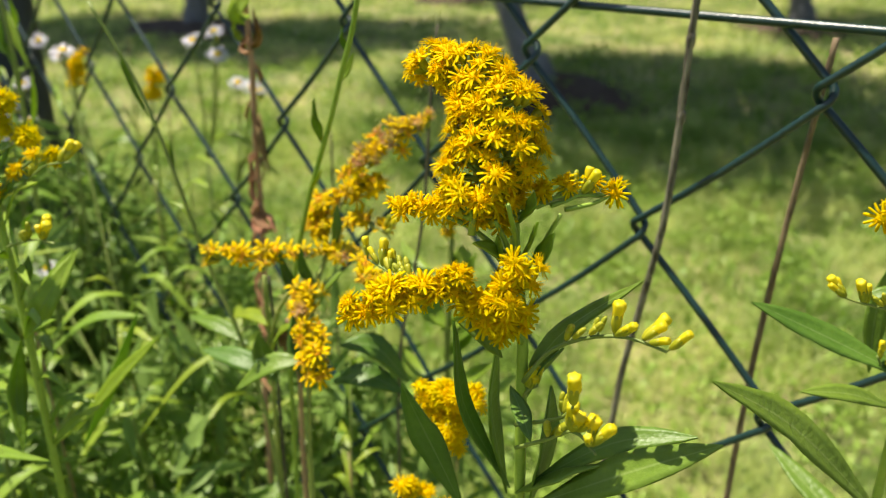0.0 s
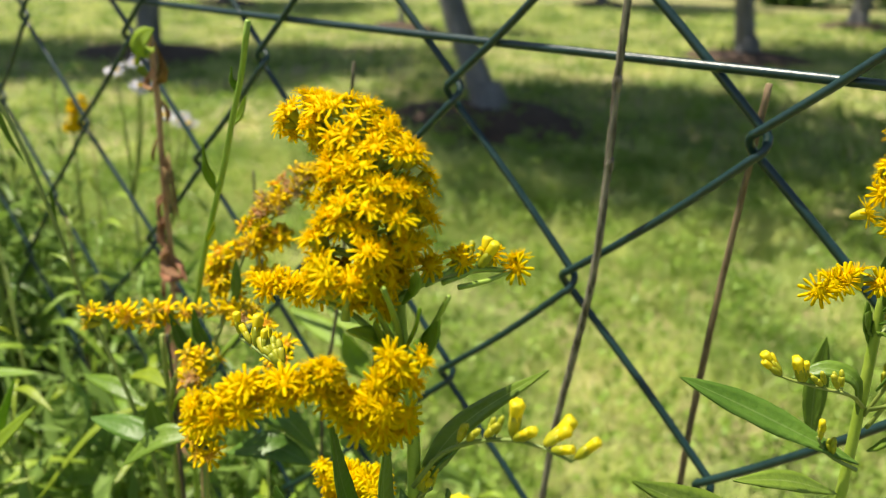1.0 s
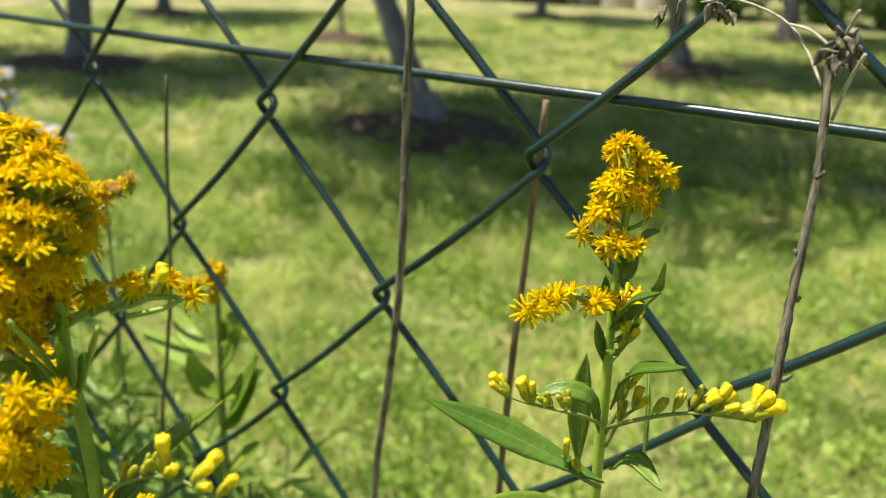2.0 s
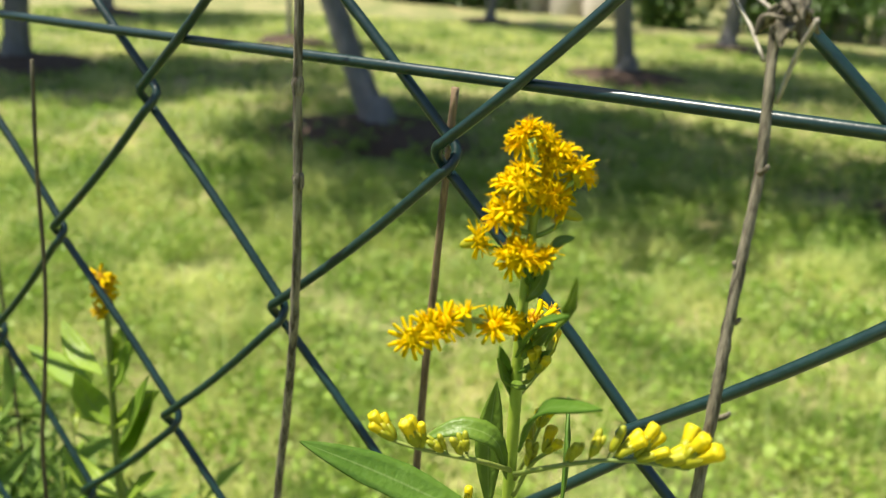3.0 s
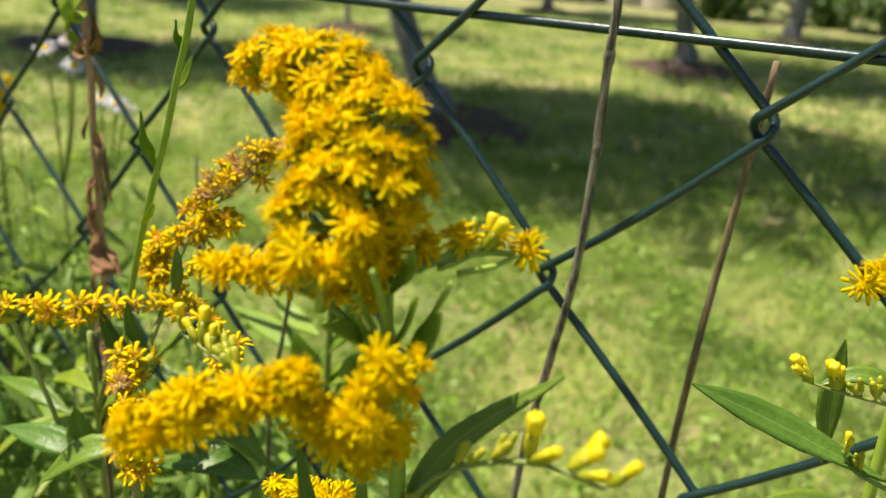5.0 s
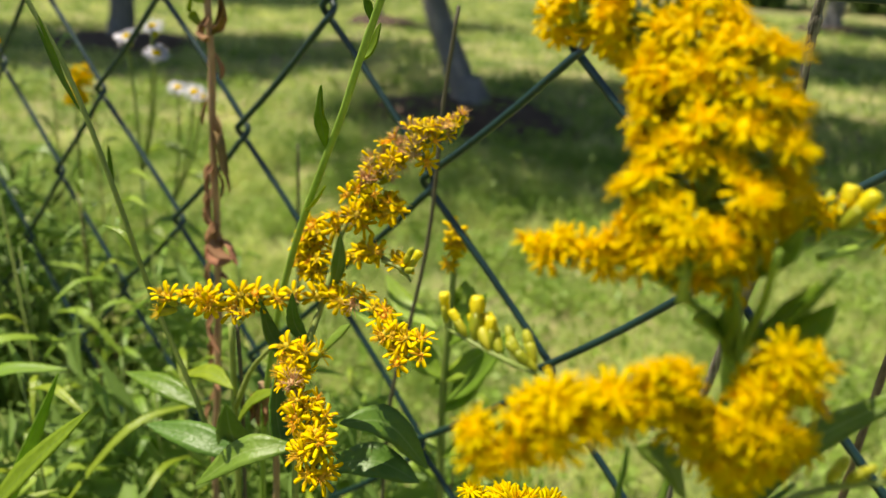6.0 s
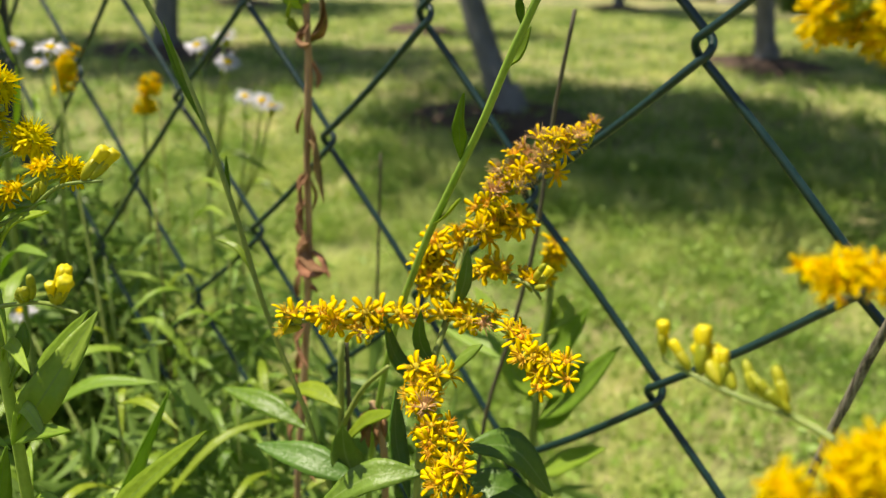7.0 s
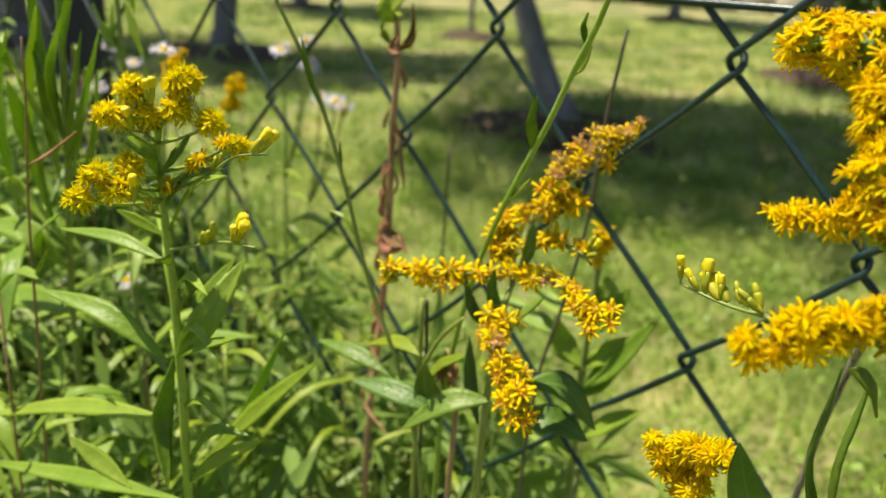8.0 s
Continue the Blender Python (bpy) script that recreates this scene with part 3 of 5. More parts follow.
def spray(plant, pts, count, radius, seed, size=0.0064, kind="fresh", stem=0.0005, lift=0.55, view=0.55, spent=0.06):
    """A flowering side branch: a thin axis with heads crowded on its upper and outer side."""
    radius, size, stem, count = radius * K, size * K, stem * K, round(count * FULL)
    rng = random.Random(seed)
    line = spline(pts, 24)
    g = Shape()
    tube(g, pts, stem * 1.4, stem * 0.7, 6, 10)
    for i in range(count):
        u = min(0.999, max(0.0, (i + 0.5 + rng.uniform(-0.9, 0.9)) / count))
        p = line[min(23, int(u * 24))]
        d = (rand_dir(rng) + Vector((0, 0, lift)) + TO_VIEW * view).normalized()
        at = p + d * radius * rng.uniform(0.55, 1.1)
        way = (d + Vector((0, 0, 0.30)) + TO_VIEW * max(view, 0) * 0.9 + rand_dir(rng) * 0.35).normalized()
        s = size * (rng.uniform(0.85, 1.12) if kind == "fresh" else rng.uniform(0.72, 1.25))
        foot = at - way * s * 0.55
        if (foot - p).length > 0.0003:
            pedicel(plant, [p, p.lerp(foot, 0.6) + Vector((0, 0, -0.0003)), foot], stem * 0.55, STEM)
        head(plant, at, way, s, rng, "spent" if kind == "faded" and rng.random() < spent else kind)
    part("branch", g, STEM, plant)


def tuft(plant, at, radius, count, seed, size, foot, stem=0.0004, kind="fresh"):
    """A rounded knot of heads on short stalks that spring from foot."""
    rng = random.Random(seed)
    at, foot = Vector(at), Vector(foot)
    g = Shape()
    tube(g, [foot, foot.lerp(at, 0.6) - Vector((0, 0, 0.0006)), at], stem * K * 1.4, stem * K, 6, 6)
    turn = rng.uniform(0, 6.28)
    for i in range(count):
        h = 1.0 - 1.35 * (i + 0.5) / count
        a, r = turn + i * 2.39996, math.sqrt(max(0.0, 1 - h * h))
        d = (Vector((r * math.cos(a), r * math.sin(a), h)) + rand_dir(rng) * 0.25).normalized()
        p = at + d * radius * rng.uniform(0.75, 1.1)
        way = (d + Vector((0, 0, 0.35)) + rand_dir(rng) * 0.25).normalized()
        s = size * rng.uniform(0.88, 1.1)
        base = p - way * s * 0.5
        if (base - at).length > 0.0003:
            pedicel(plant, [at, base], stem * K * 0.7, FRESH_STEM)
        head(plant, p, way, s, rng, kind)
    part("branch", g, FRESH_STEM, plant)


def plume(plant, axis, radii, tiers, seed, size):
    """A curved cone of heads in tiers, with the green of the stalks between the tiers."""
    rng = random.Random(seed)
    line = spline(axis, 60)
    for k in range(tiers):
        u = (k + 0.4) / tiers
        c = line[min(59, int(u * 60))]
        t = (line[min(59, int(u * 60) + 1)] - line[max(0, int(u * 60) - 1)]).normalized()
        q = u * (len(radii) - 1)
        r = radii[int(q)] + (radii[min(len(radii) - 1, int(q) + 1)] - radii[int(q)]) * (q - int(q))
        side = t.orthogonal().normalized()
        other = t.cross(side)
        count = max(4, round(2 * math.pi * r / (size * 0.50)))
        g = Shape()
        tube(g, [c - t * 0.0012, c + t * 0.0035], 0.0004, 0.0005, 6, 3)
        for i in range(count):
            a = 2 * math.pi * (i + 0.5 * (k % 2) + rng.uniform(-0.3, 0.3)) / count
            d = side * math.cos(a) + other * math.sin(a)
            p = c + d * r * rng.uniform(0.80, 1.06) - t * rng.uniform(-0.4, 0.5) * size
            way = (d * 0.9 + Vector((0, 0, 0.45)) - t * 0.15 + rand_dir(rng) * 0.3).normalized()
            s = size * rng.uniform(0.88, 1.12)
            base = p - way * s * 0.5
            pedicel(plant, [c + t * 0.0012, c.lerp(base, 0.6) - Vector((0, 0, 0.0003)), base], 0.00026, FRESH_STEM)
            head(plant, p, way, s, rng)
        part("branch", g, FRESH_STEM, plant)


def bud_row(plant, pts, count, seed, size=0.0052, stem=0.00036, up=1.0, gather=0.0022):
    """A leaning side branch that carries closed buds in small groups."""
    size, stem, gather = size * K * 1.38, stem * K, gather * K * 0.45
    rng = random.Random(seed)
    line = spline(pts, 30)
    g = Shape()
    tube(g, pts, stem * 1.5, stem * 0.8, 6, 12)
    for i in range(count):
        u = 0.30 + 0.70 * (3 * (i // 3) + 1.1 + rng.uniform(-0.6, 0.6)) / count
        u = min(u, 1.0)
        p = line[min(29, int(u * 30))]
        t = (line[min(29, int(u * 30) + 1)] - line[max(0, int(u * 30) - 2)]).normalized()
        d = (Vector((0, 0, up)) + rand_dir(rng) * 0.55 + t * 0.7).normalized()
        s = size * rng.uniform(0.70, 1.15)
        at = p + d * (gather * rng.uniform(0.7, 1.3) + s * 0.42)
        pedicel(plant, [p, at - d * s * 0.4], stem * 0.6, STEM)
        bud(plant, at, d, s * (1.0 if u > 0.56 else 0.8), rng, u > 0.56)
    part("branch", g, STEM, plant)


def leaf(plant, pts, width, seed=0, mat=None, face=None, label="", fold=0.22, ragged=0.04, twist=0.0):
    g = Shape()
    rng = random.Random(seed)
    blade(g, pts, width * KL, face or (0.35, -0.45, 0.9), 12, fold, 0.0003, 0.42, rng, ragged, twist)
    return part("leaf", g, mat or LEAF, plant, label)


def stalk(plant, pts, r0, r1, mat=None, name="stem", sides=9, count=26, rough=0.03, seed=1):
    """A stem from the ground up through the given places."""
    g = Shape()
    p = Vector(pts[0])
    foot = [(plant.location.x, plant.location.y, -0.02), tuple(Vector(plant.location).lerp(p, 0.55) + Vector((0.004, -0.003, 0)))]
    tube(g, foot + [tuple(q) for q in pts], r0, r1, sides, count, rough, random.Random(seed))
    return part(name, g, mat or STEM, plant)


# ---- goldenrod with the large bright plume ----
p1 = thing("goldenrod", (0.052, -0.070, 0), "goldenrod in full bloom with a dense golden-yellow plume", "flowering plant", "goldenrods by the fence")
stalk(p1, [(0.0318, -0.082, 1.0085), (0.0316, -0.082, 1.018), (0.0305, -0.082, 1.0264), (0.0296, -0.082, 1.0317), (0.0294, -0.082, 1.0371), (0.0282, -0.082, 1.042), (0.0259, -0.082, 1.0465), (0.0229, -0.082, 1.05), (0.019, -0.082, 1.0518)], 0.0009, 0.0004, FRESH_STEM)
plume(p1, [(0.0128, -0.0808, 1.0518), (0.0163, -0.0805, 1.0519), (0.0207, -0.0807, 1.0508), (0.0237, -0.0805, 1.0488), (0.0259, -0.0814, 1.0463),
           (0.0271, -0.0831, 1.044), (0.0274, -0.0852, 1.0412), (0.0276, -0.0873, 1.0385), (0.028, -0.0882, 1.0363)],
      (0.0021, 0.0027, 0.0038, 0.0047, 0.0054, 0.0056, 0.0054, 0.0048, 0.0034), 11, 1, 0.0039)
spray(p1, [(0.0297, -0.0857, 1.0354), (0.0268, -0.0875, 1.0364), (0.0214, -0.0895, 1.0357), (0.0172, -0.0912, 1.0347)], 6, 0.0026, 12)
for k, (at, n) in enumerate((((0.0303, -0.0829, 1.0372), 3), ((0.0311, -0.0791, 1.0378), 3), ((0.0325, -0.0757, 1.0380), 3), ((0.0343, -0.0727, 1.0380), 2), ((0.0372, -0.0712, 1.0374), 2))):
    tuft(p1, at, 0.0008, n, 140 + k, 0.0038, Vector((0.0297, -0.0850, 1.0352)).lerp(Vector(at), 0.55) - Vector((0, 0, 0.0008)))
g = Shape()
tube(g, [(0.0297, -0.0850, 1.0340), (0.0312, -0.0795, 1.0362), (0.0332, -0.0750, 1.0368), (0.0368, -0.0714, 1.0366)], 0.0004, 0.0003, 6, 10)
part("branch", g, FRESH_STEM, p1)
bud_row(p1, [(0.0312, -0.0795, 1.0362), (0.0335, -0.0748, 1.0366), (0.0352, -0.0728, 1.0367)], 3, 24, 0.0046, 0.0004)
spray(p1, [(0.0345, -0.0885, 1.0225), (0.0353, -0.0905, 1.0272), (0.0357, -0.0898, 1.0298), (0.0364, -0.0882, 1.0318)], 11, 0.0042, 16)
spray(p1, [(0.0340, -0.0880, 1.0225), (0.0320, -0.0925, 1.0266), (0.0281, -0.0958, 1.0283), (0.0247, -0.0992, 1.0280), (0.0219, -0.1026, 1.0264)], 19, 0.0034, 17)
tuft(p1, (0.0302, -0.0940, 1.0303), 0.0016, 7, 18, 0.0038, (0.0318, -0.0928, 1.0266))
bud_row(p1, [(0.0335, -0.084, 1.0132), (0.0369, -0.0833, 1.0188), (0.042, -0.0825, 1.0225), (0.047, -0.0818, 1.0241), (0.0515, -0.081, 1.0237)], 13, 19, 0.0046)
bud_row(p1, [(0.0224, -0.09, 1.0236), (0.0181, -0.0887, 1.0239), (0.0129, -0.0873, 1.0231), (0.0065, -0.0868, 1.0235)], 13, 20, 0.0043)
bud_row(p1, [(0.0336, -0.085, 1.0033), (0.0404, -0.0877, 1.0095), (0.0461, -0.0903, 1.0148), (0.0506, -0.093, 1.0155)], 9, 21, 0.0058)
bud_row(p1, [(0.0334, -0.085, 1.0069), (0.0428, -0.0885, 1.0143), (0.0466, -0.092, 1.0193)], 4, 22, 0.0050)
bud_row(p1, [(0.0318, -0.083, 1.0069), (0.0327, -0.082, 1.0104), (0.0338, -0.081, 1.0114)], 4, 23, 0.0040)
leaf(p1, [(0.025, -0.086, 0.9887), (0.0203, -0.089, 1.0014), (0.0188, -0.092, 1.0102)], 0.0068, 1, face=(-0.1, -0.5, 0.9))
leaf(p1, [(0.0289, -0.08, 0.991), (0.0242, -0.085, 1.0052), (0.0265, -0.09, 1.0219)], 0.0046, 2, face=(0.9, 0.1, 0.4))
leaf(p1, [(0.0284, -0.08, 0.9897), (0.0257, -0.081, 1.0039), (0.0273, -0.082, 1.0178)], 0.0062, 3, face=(0.9, 0.3, 0.3))
leaf(p1, [(0.0311, -0.082, 1.0097), (0.0345, -0.0775, 1.018), (0.0432, -0.073, 1.0272)], 0.0040, 4)
leaf(p1, [(0.031, -0.082, 1.006), (0.0333, -0.0805, 1.0131), (0.0361, -0.079, 1.0173)], 0.0034, 5, face=(0.9, 0.2, 0.3))
leaf(p1, [(0.0337, -0.082, 0.9909), (0.0353, -0.081, 1.002), (0.0352, -0.08, 1.0115)], 0.0085, 6, face=(0.9, 0.2, 0.3))
leaf(p1, [(0.0345, -0.082, 0.9964), (0.0452, -0.078, 1.0065), (0.0537, -0.074, 1.0093)], 0.0052, 7)
leaf(p1, [(0.0359, -0.083, 0.9939), (0.0486, -0.0805, 1.0049), (0.0585, -0.078, 1.0127)], 0.0074, 8)
leaf(p1, [(0.0323, -0.083, 0.9938), (0.0387, -0.0815, 1.0004), (0.0442, -0.08, 1.0035)], 0.0070, 9, face=(0.9, 0.2, 0.3))
leaf(p1, [(0.0306, -0.083, 1.0108), (0.0354, -0.0865, 1.0104), (0.0396, -0.09, 1.01)], 0.0034, 10)
leaf(p1, [(0.029, -0.083, 1.0146), (0.0284, -0.0865, 1.0192), (0.0271, -0.09, 1.0222)], 0.0045, 11)

for k, q in enumerate((
        [(0.0312, -0.083, 1.0257), (0.0303, -0.0853, 1.0308), (0.0271, -0.0877, 1.0343), (0.0254, -0.09, 1.0358)],
        [(0.0312, -0.083, 1.0271), (0.0313, -0.0855, 1.0322), (0.0313, -0.088, 1.0364)],
        [(0.0313, -0.083, 1.0264), (0.0342, -0.0825, 1.0321), (0.0364, -0.082, 1.0369)],
        [(0.031, -0.083, 1.0284), (0.0328, -0.086, 1.0342), (0.0339, -0.089, 1.0393)],
        [(0.033, -0.084, 1.0189), (0.0334, -0.089, 1.024), (0.032, -0.094, 1.0266)])):
    g = Shape()
    tube(g, q, 0.00042, 0.00028, 6, 10)
    part("branch", g, FRESH_STEM, p1)
for k, (q, w) in enumerate((
        ([(0.0314, -0.083, 1.0265), (0.0351, -0.0835, 1.0315), (0.037, -0.084, 1.0352)], 0.0036),
        ([(0.0312, -0.083, 1.0274), (0.0301, -0.0865, 1.0315), (0.0296, -0.09, 1.0336)], 0.0034),
        ([(0.0312, -0.083, 1.0292), (0.0341, -0.0845, 1.0332), (0.0361, -0.086, 1.0369)], 0.0028),
        ([(0.0312, -0.083, 1.0285), (0.0304, -0.0855, 1.0306), (0.0317, -0.088, 1.0346)], 0.0030),
        ([(0.0308, -0.083, 1.0345), (0.033, -0.0835, 1.0373), (0.0338, -0.084, 1.0396)], 0.0024))):
    leaf(p1, q, w, 240 + k, SUN_PALE_LEAF)

# ---- goldenrod low below the plume ----
K, KL, FULL = 0.60, 0.7, 1.3
p6 = thing("goldenrod", (0.004, -0.060, 0), "low goldenrod shoot with small rounded yellow clusters", "flowering plant", "goldenrods by the fence")
stalk(p6, [(0.0013, -0.062, 0.9572), (0.0004, -0.062, 0.9733), (-0.0019, -0.062, 0.9827)], 0.0008, 0.0005)
spray(p6, [(0.0011, -0.062, 0.9764), (-0.002, -0.0635, 0.9834), (-0.0042, -0.065, 0.9862)], 9, 0.0030, 41, 0.0075)
spray(p6, [(0.0011, -0.062, 0.9764), (0.0044, -0.061, 0.9852), (0.0049, -0.06, 0.9886)], 7, 0.0028, 42, 0.0075)
spray(p6, [(0.0011, -0.062, 0.9751), (0.0027, -0.066, 0.9824)], 6, 0.0030, 43, 0.0075)
spray(p6, [(0.0011, -0.062, 0.9783), (-0.0018, -0.0633, 0.9818), (0.0009, -0.0647, 0.9881), (0.0081, -0.066, 0.9884)], 26, 0.0036, 44, 0.0075)
spray(p6, [(-0.0003, -0.062, 0.9577), (-0.007, -0.065, 0.9613), (-0.0079, -0.068, 0.9633)], 9, 0.0030, 45, 0.0075)

# ---- slim goldenrod on the clear side ----
K, KL, FULL = 0.60, 0.56, 1.3
p2 = thing("goldenrod", (0.070, -0.024, 0), "slim goldenrod with a loose yellow spike and closed buds", "flowering plant", "goldenrods by the fence")
stalk(p2, [(0.0658, -0.027, 1.0058), (0.0656, -0.027, 1.0188), (0.0654, -0.027, 1.0267), (0.0655, -0.027, 1.0337), (0.0657, -0.027, 1.0397), (0.0657, -0.027, 1.046), (0.0647, -0.027, 1.0499)], 0.0009, 0.00040, FRESH_STEM)
for k, (at, r, n, foot) in enumerate((
        ((0.0638, -0.0252, 1.0490), 0.0019, 9, (0.0652, -0.027, 1.0465)),
        ((0.0665, -0.0245, 1.0474), 0.0012, 4, (0.0656, -0.027, 1.0450)),
        ((0.0690, -0.0238, 1.0462), 0.0009, 3, (0.0657, -0.027, 1.0440)),
        ((0.0646, -0.0275, 1.0447), 0.0024, 10, (0.0657, -0.027, 1.0415)),
        ((0.0668, -0.0256, 1.0438), 0.0012, 4, (0.0657, -0.027, 1.0415)),
        ((0.0637, -0.0298, 1.0421), 0.0013, 4, (0.0657, -0.027, 1.0400)),
        ((0.0622, -0.0328, 1.0399), 0.0005, 1, (0.0656, -0.027, 1.0385)),
        ((0.0688, -0.0251, 1.0424), 0.0006, 1, (0.0657, -0.027, 1.0395)),
        ((0.0660, -0.0305, 1.0383), 0.0017, 6, (0.0656, -0.027, 1.0350)),
        ((0.0686, -0.0288, 1.0383), 0.0008, 2, (0.0656, -0.027, 1.0350)))):
    tuft(p2, at, r, n, 51 + k, 0.0041, foot)
spray(p2, [(0.0656, -0.028, 1.0290), (0.0665, -0.0325, 1.0314), (0.0643, -0.0357, 1.0327), (0.0622, -0.0386, 1.0326), (0.0607, -0.0406, 1.0320)], 8, 0.0020, 61, 0.0068)
spray(p2, [(0.0643, -0.024, 1.0273), (0.0644, -0.018, 1.0272)], 4, 0.0016, 62, 0.0066, "faded")
bud_row(p2, [(0.0662, -0.028, 1.0115), (0.0655, -0.0345, 1.0160), (0.0632, -0.0365, 1.0168), (0.0600, -0.0385, 1.0175), (0.0570, -0.0400, 1.0183)], 12, 63, 0.0048)
bud_row(p2, [(0.0673, -0.029, 1.0120), (0.0725, -0.0330, 1.0172), (0.0762, -0.0329, 1.0194), (0.0793, -0.0312, 1.0201), (0.0826, -0.0293, 1.0200), (0.0856, -0.0272, 1.0195)], 18, 64, 0.0054)
bud_row(p2, [(0.0664, -0.027, 1.0098), (0.0683, -0.0275, 1.0152), (0.0696, -0.028, 1.0194)], 5, 65, 0.0042)
bud_row(p2, [(0.0674, -0.029, 1.0092), (0.0698, -0.03, 1.0151), (0.0728, -0.031, 1.0188)], 6, 66, 0.0042)
bud_row(p2, [(0.0675, -0.029, 1.0022), (0.0635, -0.03, 1.0037), (0.062, -0.031, 1.0063)], 5, 67, 0.0042)
bud_row(p2, [(0.0651, -0.025, 1.0198), (0.066, -0.0225, 1.0218), (0.0661, -0.02, 1.0229)], 5, 68, 0.0040)
leaf(p2, [(0.0674, -0.028, 1.0026), (0.0539, -0.034, 1.0083), (0.0448, -0.04, 1.0129)], 0.0085, 21)
leaf(p2, [(0.07, -0.04, 0.9844), (0.0584, -0.053, 1.0024), (0.0512, -0.066, 1.0128)], 0.0105, 22)
leaf(p2, [(0.0658, -0.03, 0.9979), (0.0609, -0.0375, 1.0018), (0.056, -0.045, 1.0036)], 0.0055, 23)
leaf(p2, [(0.0586, -0.018, 0.996), (0.0573, -0.017, 1.0061), (0.0573, -0.016, 1.0147)], 0.0068, 24)
leaf(p2, [(0.0698, -0.02, 1.0017), (0.0678, -0.016, 1.0082), (0.0658, -0.012, 1.0138)], 0.0062, 25, face=(0.9, 0.4, 0.2))
leaf(p2, [(0.0658, -0.028, 1.0101), (0.0648, -0.03, 1.0161), (0.0614, -0.032, 1.0173), (0.058, -0.034, 1.0154)], 0.0048, 26)
leaf(p2, [(0.0675, -0.029, 1.015), (0.0719, -0.0335, 1.024), (0.0796, -0.038, 1.0292)], 0.0050, 27, face=(-0.1, -0.4, 0.9))
leaf(p2, [(0.0661, -0.029, 1.0264), (0.0705, -0.0335, 1.0331), (0.0755, -0.038, 1.0372)], 0.0034, 28, face=(-0.1, -0.5, 0.9))
leaf(p2, [(0.0694, -0.029, 1.0288), (0.0723, -0.0315, 1.034), (0.0741, -0.034, 1.0393)], 0.0032, 29)
leaf(p2, [(0.0674, -0.027, 1.0378), (0.0686, -0.026, 1.0395), (0.0697, -0.025, 1.0399)], 0.0020, 30)
leaf(p2, [(0.0652, -0.027, 1.02), (0.0643, -0.028, 1.0241), (0.0641, -0.029, 1.0271)], 0.0030, 31)
leaf(p2, [(0.0683, -0.02, 0.9614), (0.0539, -0.016, 0.9658), (0.0426, -0.012, 0.9697)], 0.0090, 32)
leaf(p2, [(0.068, -0.028, 1.0051), (0.0725, -0.031, 1.0102), (0.0775, -0.034, 1.0096)], 0.0055, 33)

for k, (q, w) in enumerate((
        ([(0.0656, -0.027, 1.0262), (0.0664, -0.0290, 1.0290), (0.0676, -0.0305, 1.0322)], 0.0036),
        ([(0.0655, -0.027, 1.0250), (0.0677, -0.0275, 1.0282), (0.0697, -0.0275, 1.0306)], 0.0040),
        ([(0.0655, -0.027, 1.0235), (0.0680, -0.0285, 1.0258), (0.0700, -0.0290, 1.0285)], 0.0036),
        ([(0.0655, -0.027, 1.0290), (0.0650, -0.0290, 1.0312), (0.0652, -0.0300, 1.0340)], 0.0030),
        ([(0.0656, -0.027, 1.0320), (0.0672, -0.0275, 1.0345), (0.0680, -0.0270, 1.0372)], 0.0032),
        ([(0.0655, -0.027, 1.0215), (0.0645, -0.0290, 1.0240), (0.0650, -0.0310, 1.0268)], 0.0034),
        ([(0.0657, -0.027, 1.0340), (0.0666, -0.0285, 1.0362), (0.0664, -0.0290, 1.0385)], 0.0026),
        ([(0.0655, -0.027, 1.0225), (0.0672, -0.0300, 1.0236), (0.0690, -0.0318, 1.0248)], 0.0026))):
    leaf(p2, q, w, 260 + k, LEAF)
bud_row(p2, [(0.0656, -0.027, 1.0220), (0.0678, -0.0285, 1.0240), (0.0692, -0.0295, 1.0262)], 6, 69, 0.0034)

# ---- fading goldenrod in front of the meshes ----
K, KL, FULL = 0.80, 0.7, 1.0
p3 = thing("goldenrod", (-0.045, -0.052, 0), "fading goldenrod with small browning orange-yellow heads", "flowering plant", "goldenrods by the fence")
stalk(p3, [(-0.0399, -0.066, 0.9706), (-0.0419, -0.0607, 0.9934), (-0.0434, -0.0553, 1.0008), (-0.0456, -0.05, 1.0084), (-0.0465, -0.0447, 1.0137), (-0.0444, -0.0393, 1.0179), (-0.0417, -0.034, 1.0223)], 0.0007, 0.0004)
SMALL = 0.0054
spray(p3, [(-0.0428, -0.048, 1.0163), (-0.0416, -0.044, 1.0195), (-0.0392, -0.04, 1.0229), (-0.0368, -0.036, 1.0253)], 62, 0.0042, 71, SMALL * 0.85, "faded", spent=0.5)
spray(p3, [(-0.0383, -0.036, 1.0243), (-0.0357, -0.0345, 1.0262), (-0.0336, -0.033, 1.0274)], 16, 0.0022, 72, SMALL * 0.75, "faded", spent=0.7)
spray(p3, [(-0.0448, -0.048, 1.011), (-0.0419, -0.046, 1.0132), (-0.0378, -0.044, 1.0138)], 22, 0.0032, 73, SMALL * 0.95, "faded")
spray(p3, [(-0.0449, -0.052, 1.0042), (-0.0513, -0.0513, 1.001), (-0.052, -0.0507, 1.0047), (-0.0478, -0.05, 1.0097)], 34, 0.0034, 74, SMALL, "faded")
spray(p3, [(-0.0433, -0.056, 1.0001), (-0.0474, -0.0633, 1.0012), (-0.0522, -0.0707, 1.002), (-0.0558, -0.078, 1.0019)], 24, 0.0026, 75, SMALL, "faded")
spray(p3, [(-0.05, -0.068, 1.0004), (-0.044, -0.072, 1.0012)], 3, 0.0012, 76, SMALL, "faded")
